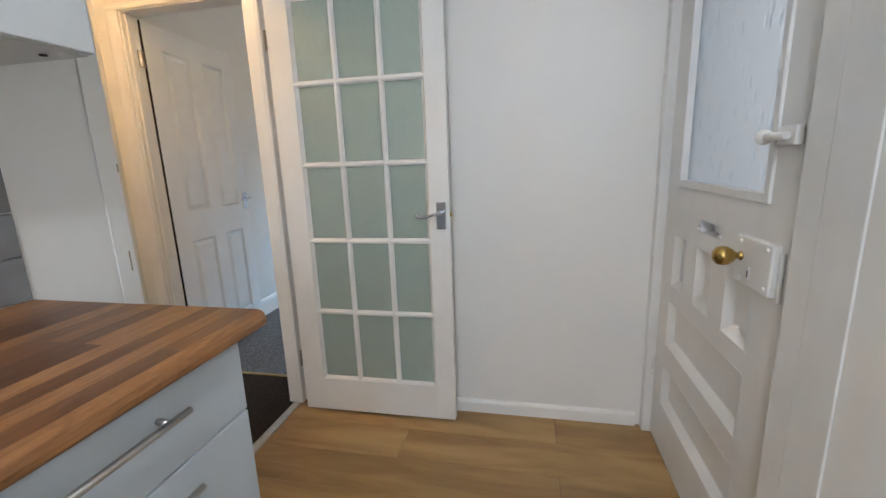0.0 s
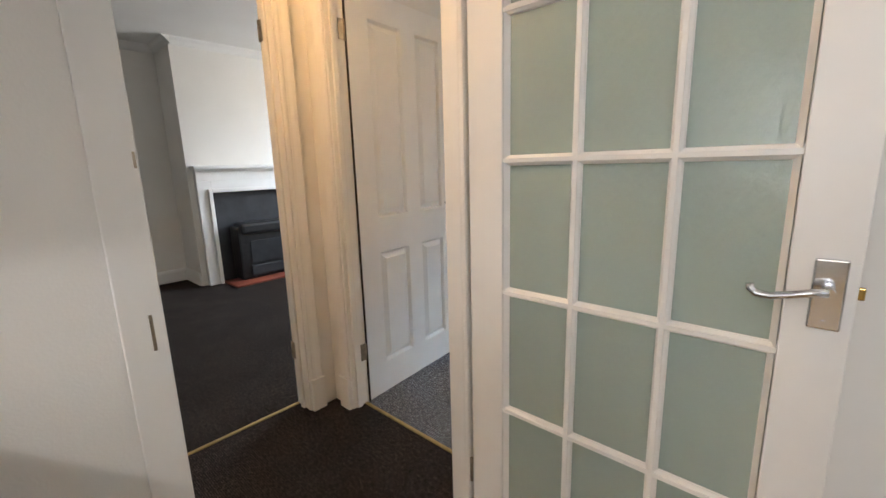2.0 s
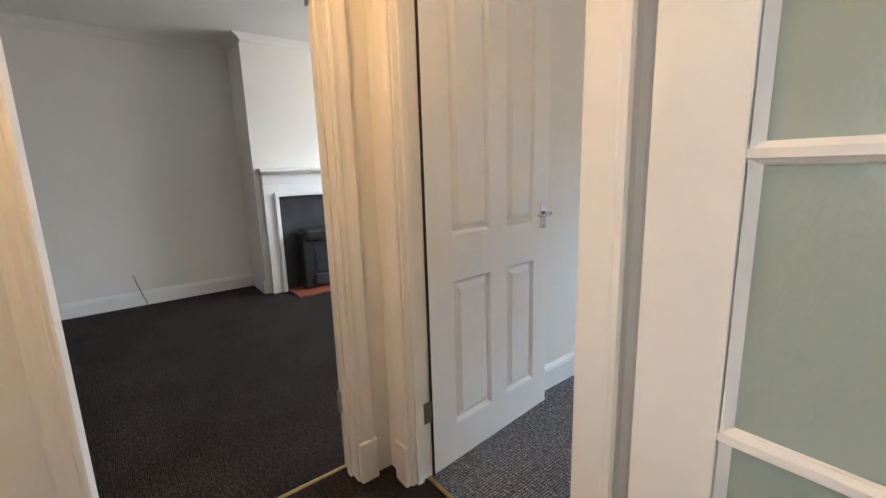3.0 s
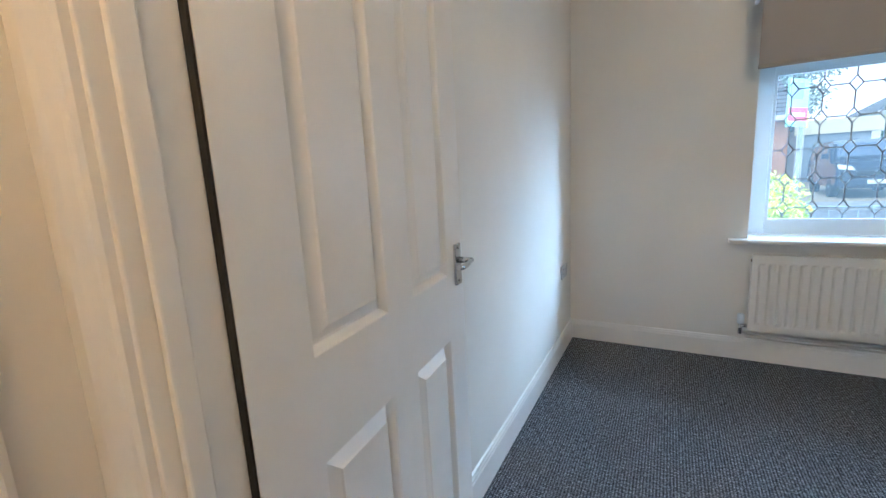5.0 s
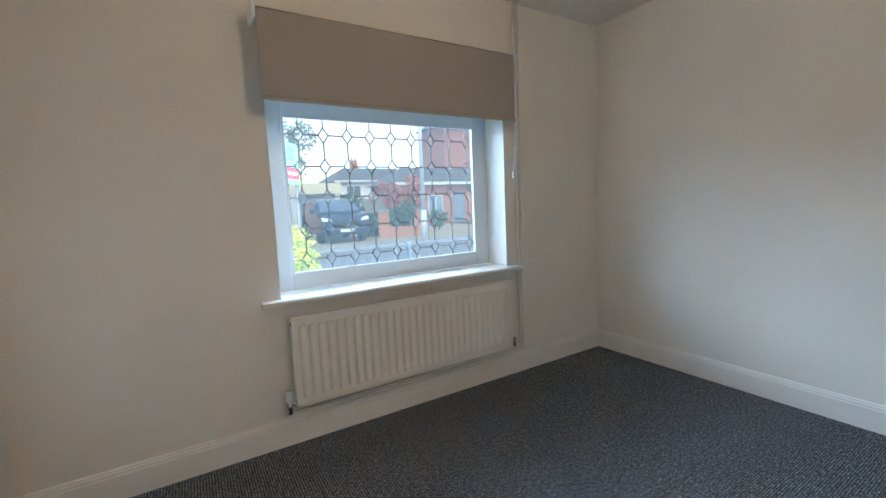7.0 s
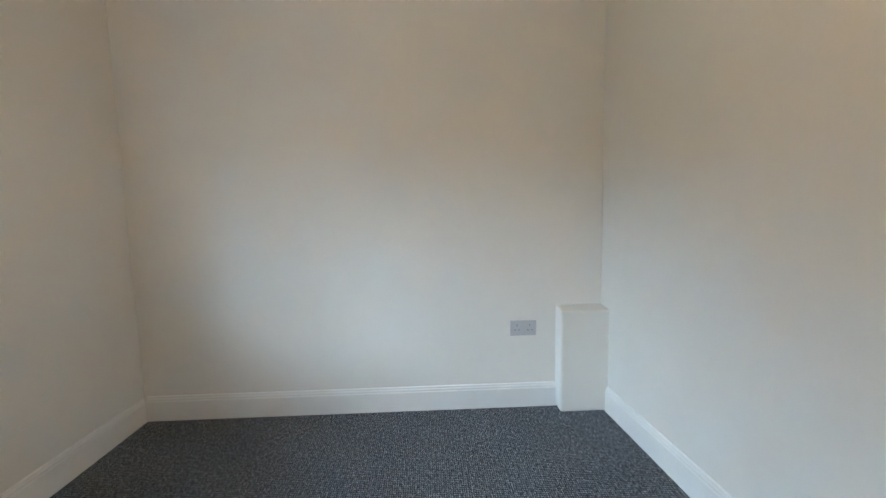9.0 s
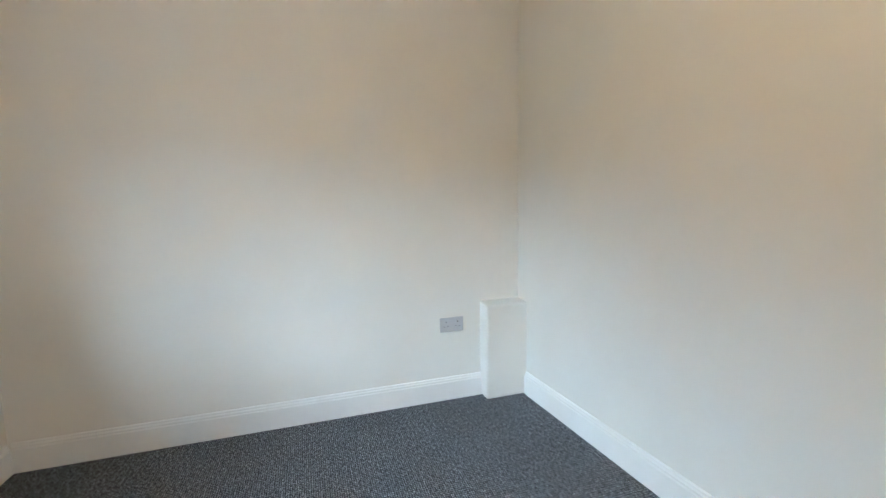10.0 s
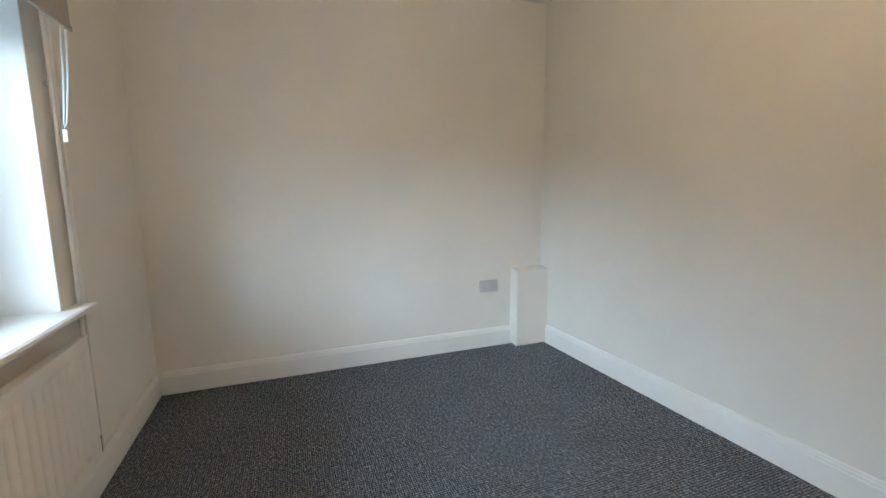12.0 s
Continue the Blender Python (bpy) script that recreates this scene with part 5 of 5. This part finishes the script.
house((17.5, 33.0, -0.1), 12.5, 4.2, 8.0, 2.0, REDBRICK, "two storey red brick house with a hipped roof", [(2.6, 4.0, 5.2, 6.6), (5.5, 7, 5.2, 6.6)], hip=3.0)
house((12.2, 46, -0.1), 10.5, 8, 4.3, 1.7, RENDER, "white rendered house with a grey hipped roof and a chimney", [(1, 2.6, 2.5, 3.8), (5, 6.6, 2.5, 3.8)], hip=2.4, chimney=3.4)

# ---- small pieces of floors and walls ----
structure("floor_kitchen", B((-1.236, 0.47, -3.2, 1.85, -0.1, -0.006)), DARKHOLE, "oak laminate plank floor")
kitchen_floor = bpy.data.objects["floor_kitchen"]
plank = mesh("plank", B((0.0008, 1.2792, 0.0008, 0.1912, -0.006, 0.0), bevel=0.0012), OAK)
half = mesh("plank", B((0.0008, 0.62, 0.0008, 0.1912, -0.006, 0.0), bevel=0.0012), OAK)
short = mesh("plank", B((0.0008, 0.42, 0.0008, 0.1912, -0.006, 0.0), bevel=0.0012), OAK)
y, k = 1.85 - 0.192, 0
while y > -3.2:
    if k % 2 == 0:
        cut = ((plank, -1.235), (short, 0.045))
    else:
        cut = ((half, -1.235), (plank, -0.614))
    for me, x in cut:
        ob = new("plank", me)
        ob.parent, ob.location = kitchen_floor, (x, y, 0)
    y, k = y - 0.192, k + 1

backing = structure("wall_splashback", B((-1.24, -1.2365, -3.19, 0.742, 0.922, 1.44)), GROUT, "grey glazed brick tile splashback with pale grout")
tile = mesh("tile", B((0, 0.0075, 0.0015, 0.2985, 0.0015, 0.1015), bevel=0.0015), TILE)
for row in range(5):
    y = 0.742 - 0.30 - (0.15 if row % 2 else 0.0)
    if row % 2:
        ob = new("tile", mesh("tile", B((0, 0.0075, 0.0015, 0.1485, 0.0015, 0.1015), bevel=0.0015), TILE))
        ob.parent, ob.location = backing, (-1.2365, 0.592, 0.924 + 0.1033 * row)
    while y > -3.1:
        ob = new("tile", tile)
        ob.parent, ob.location = backing, (-1.2365, y, 0.924 + 0.1033 * row)
        y -= 0.30
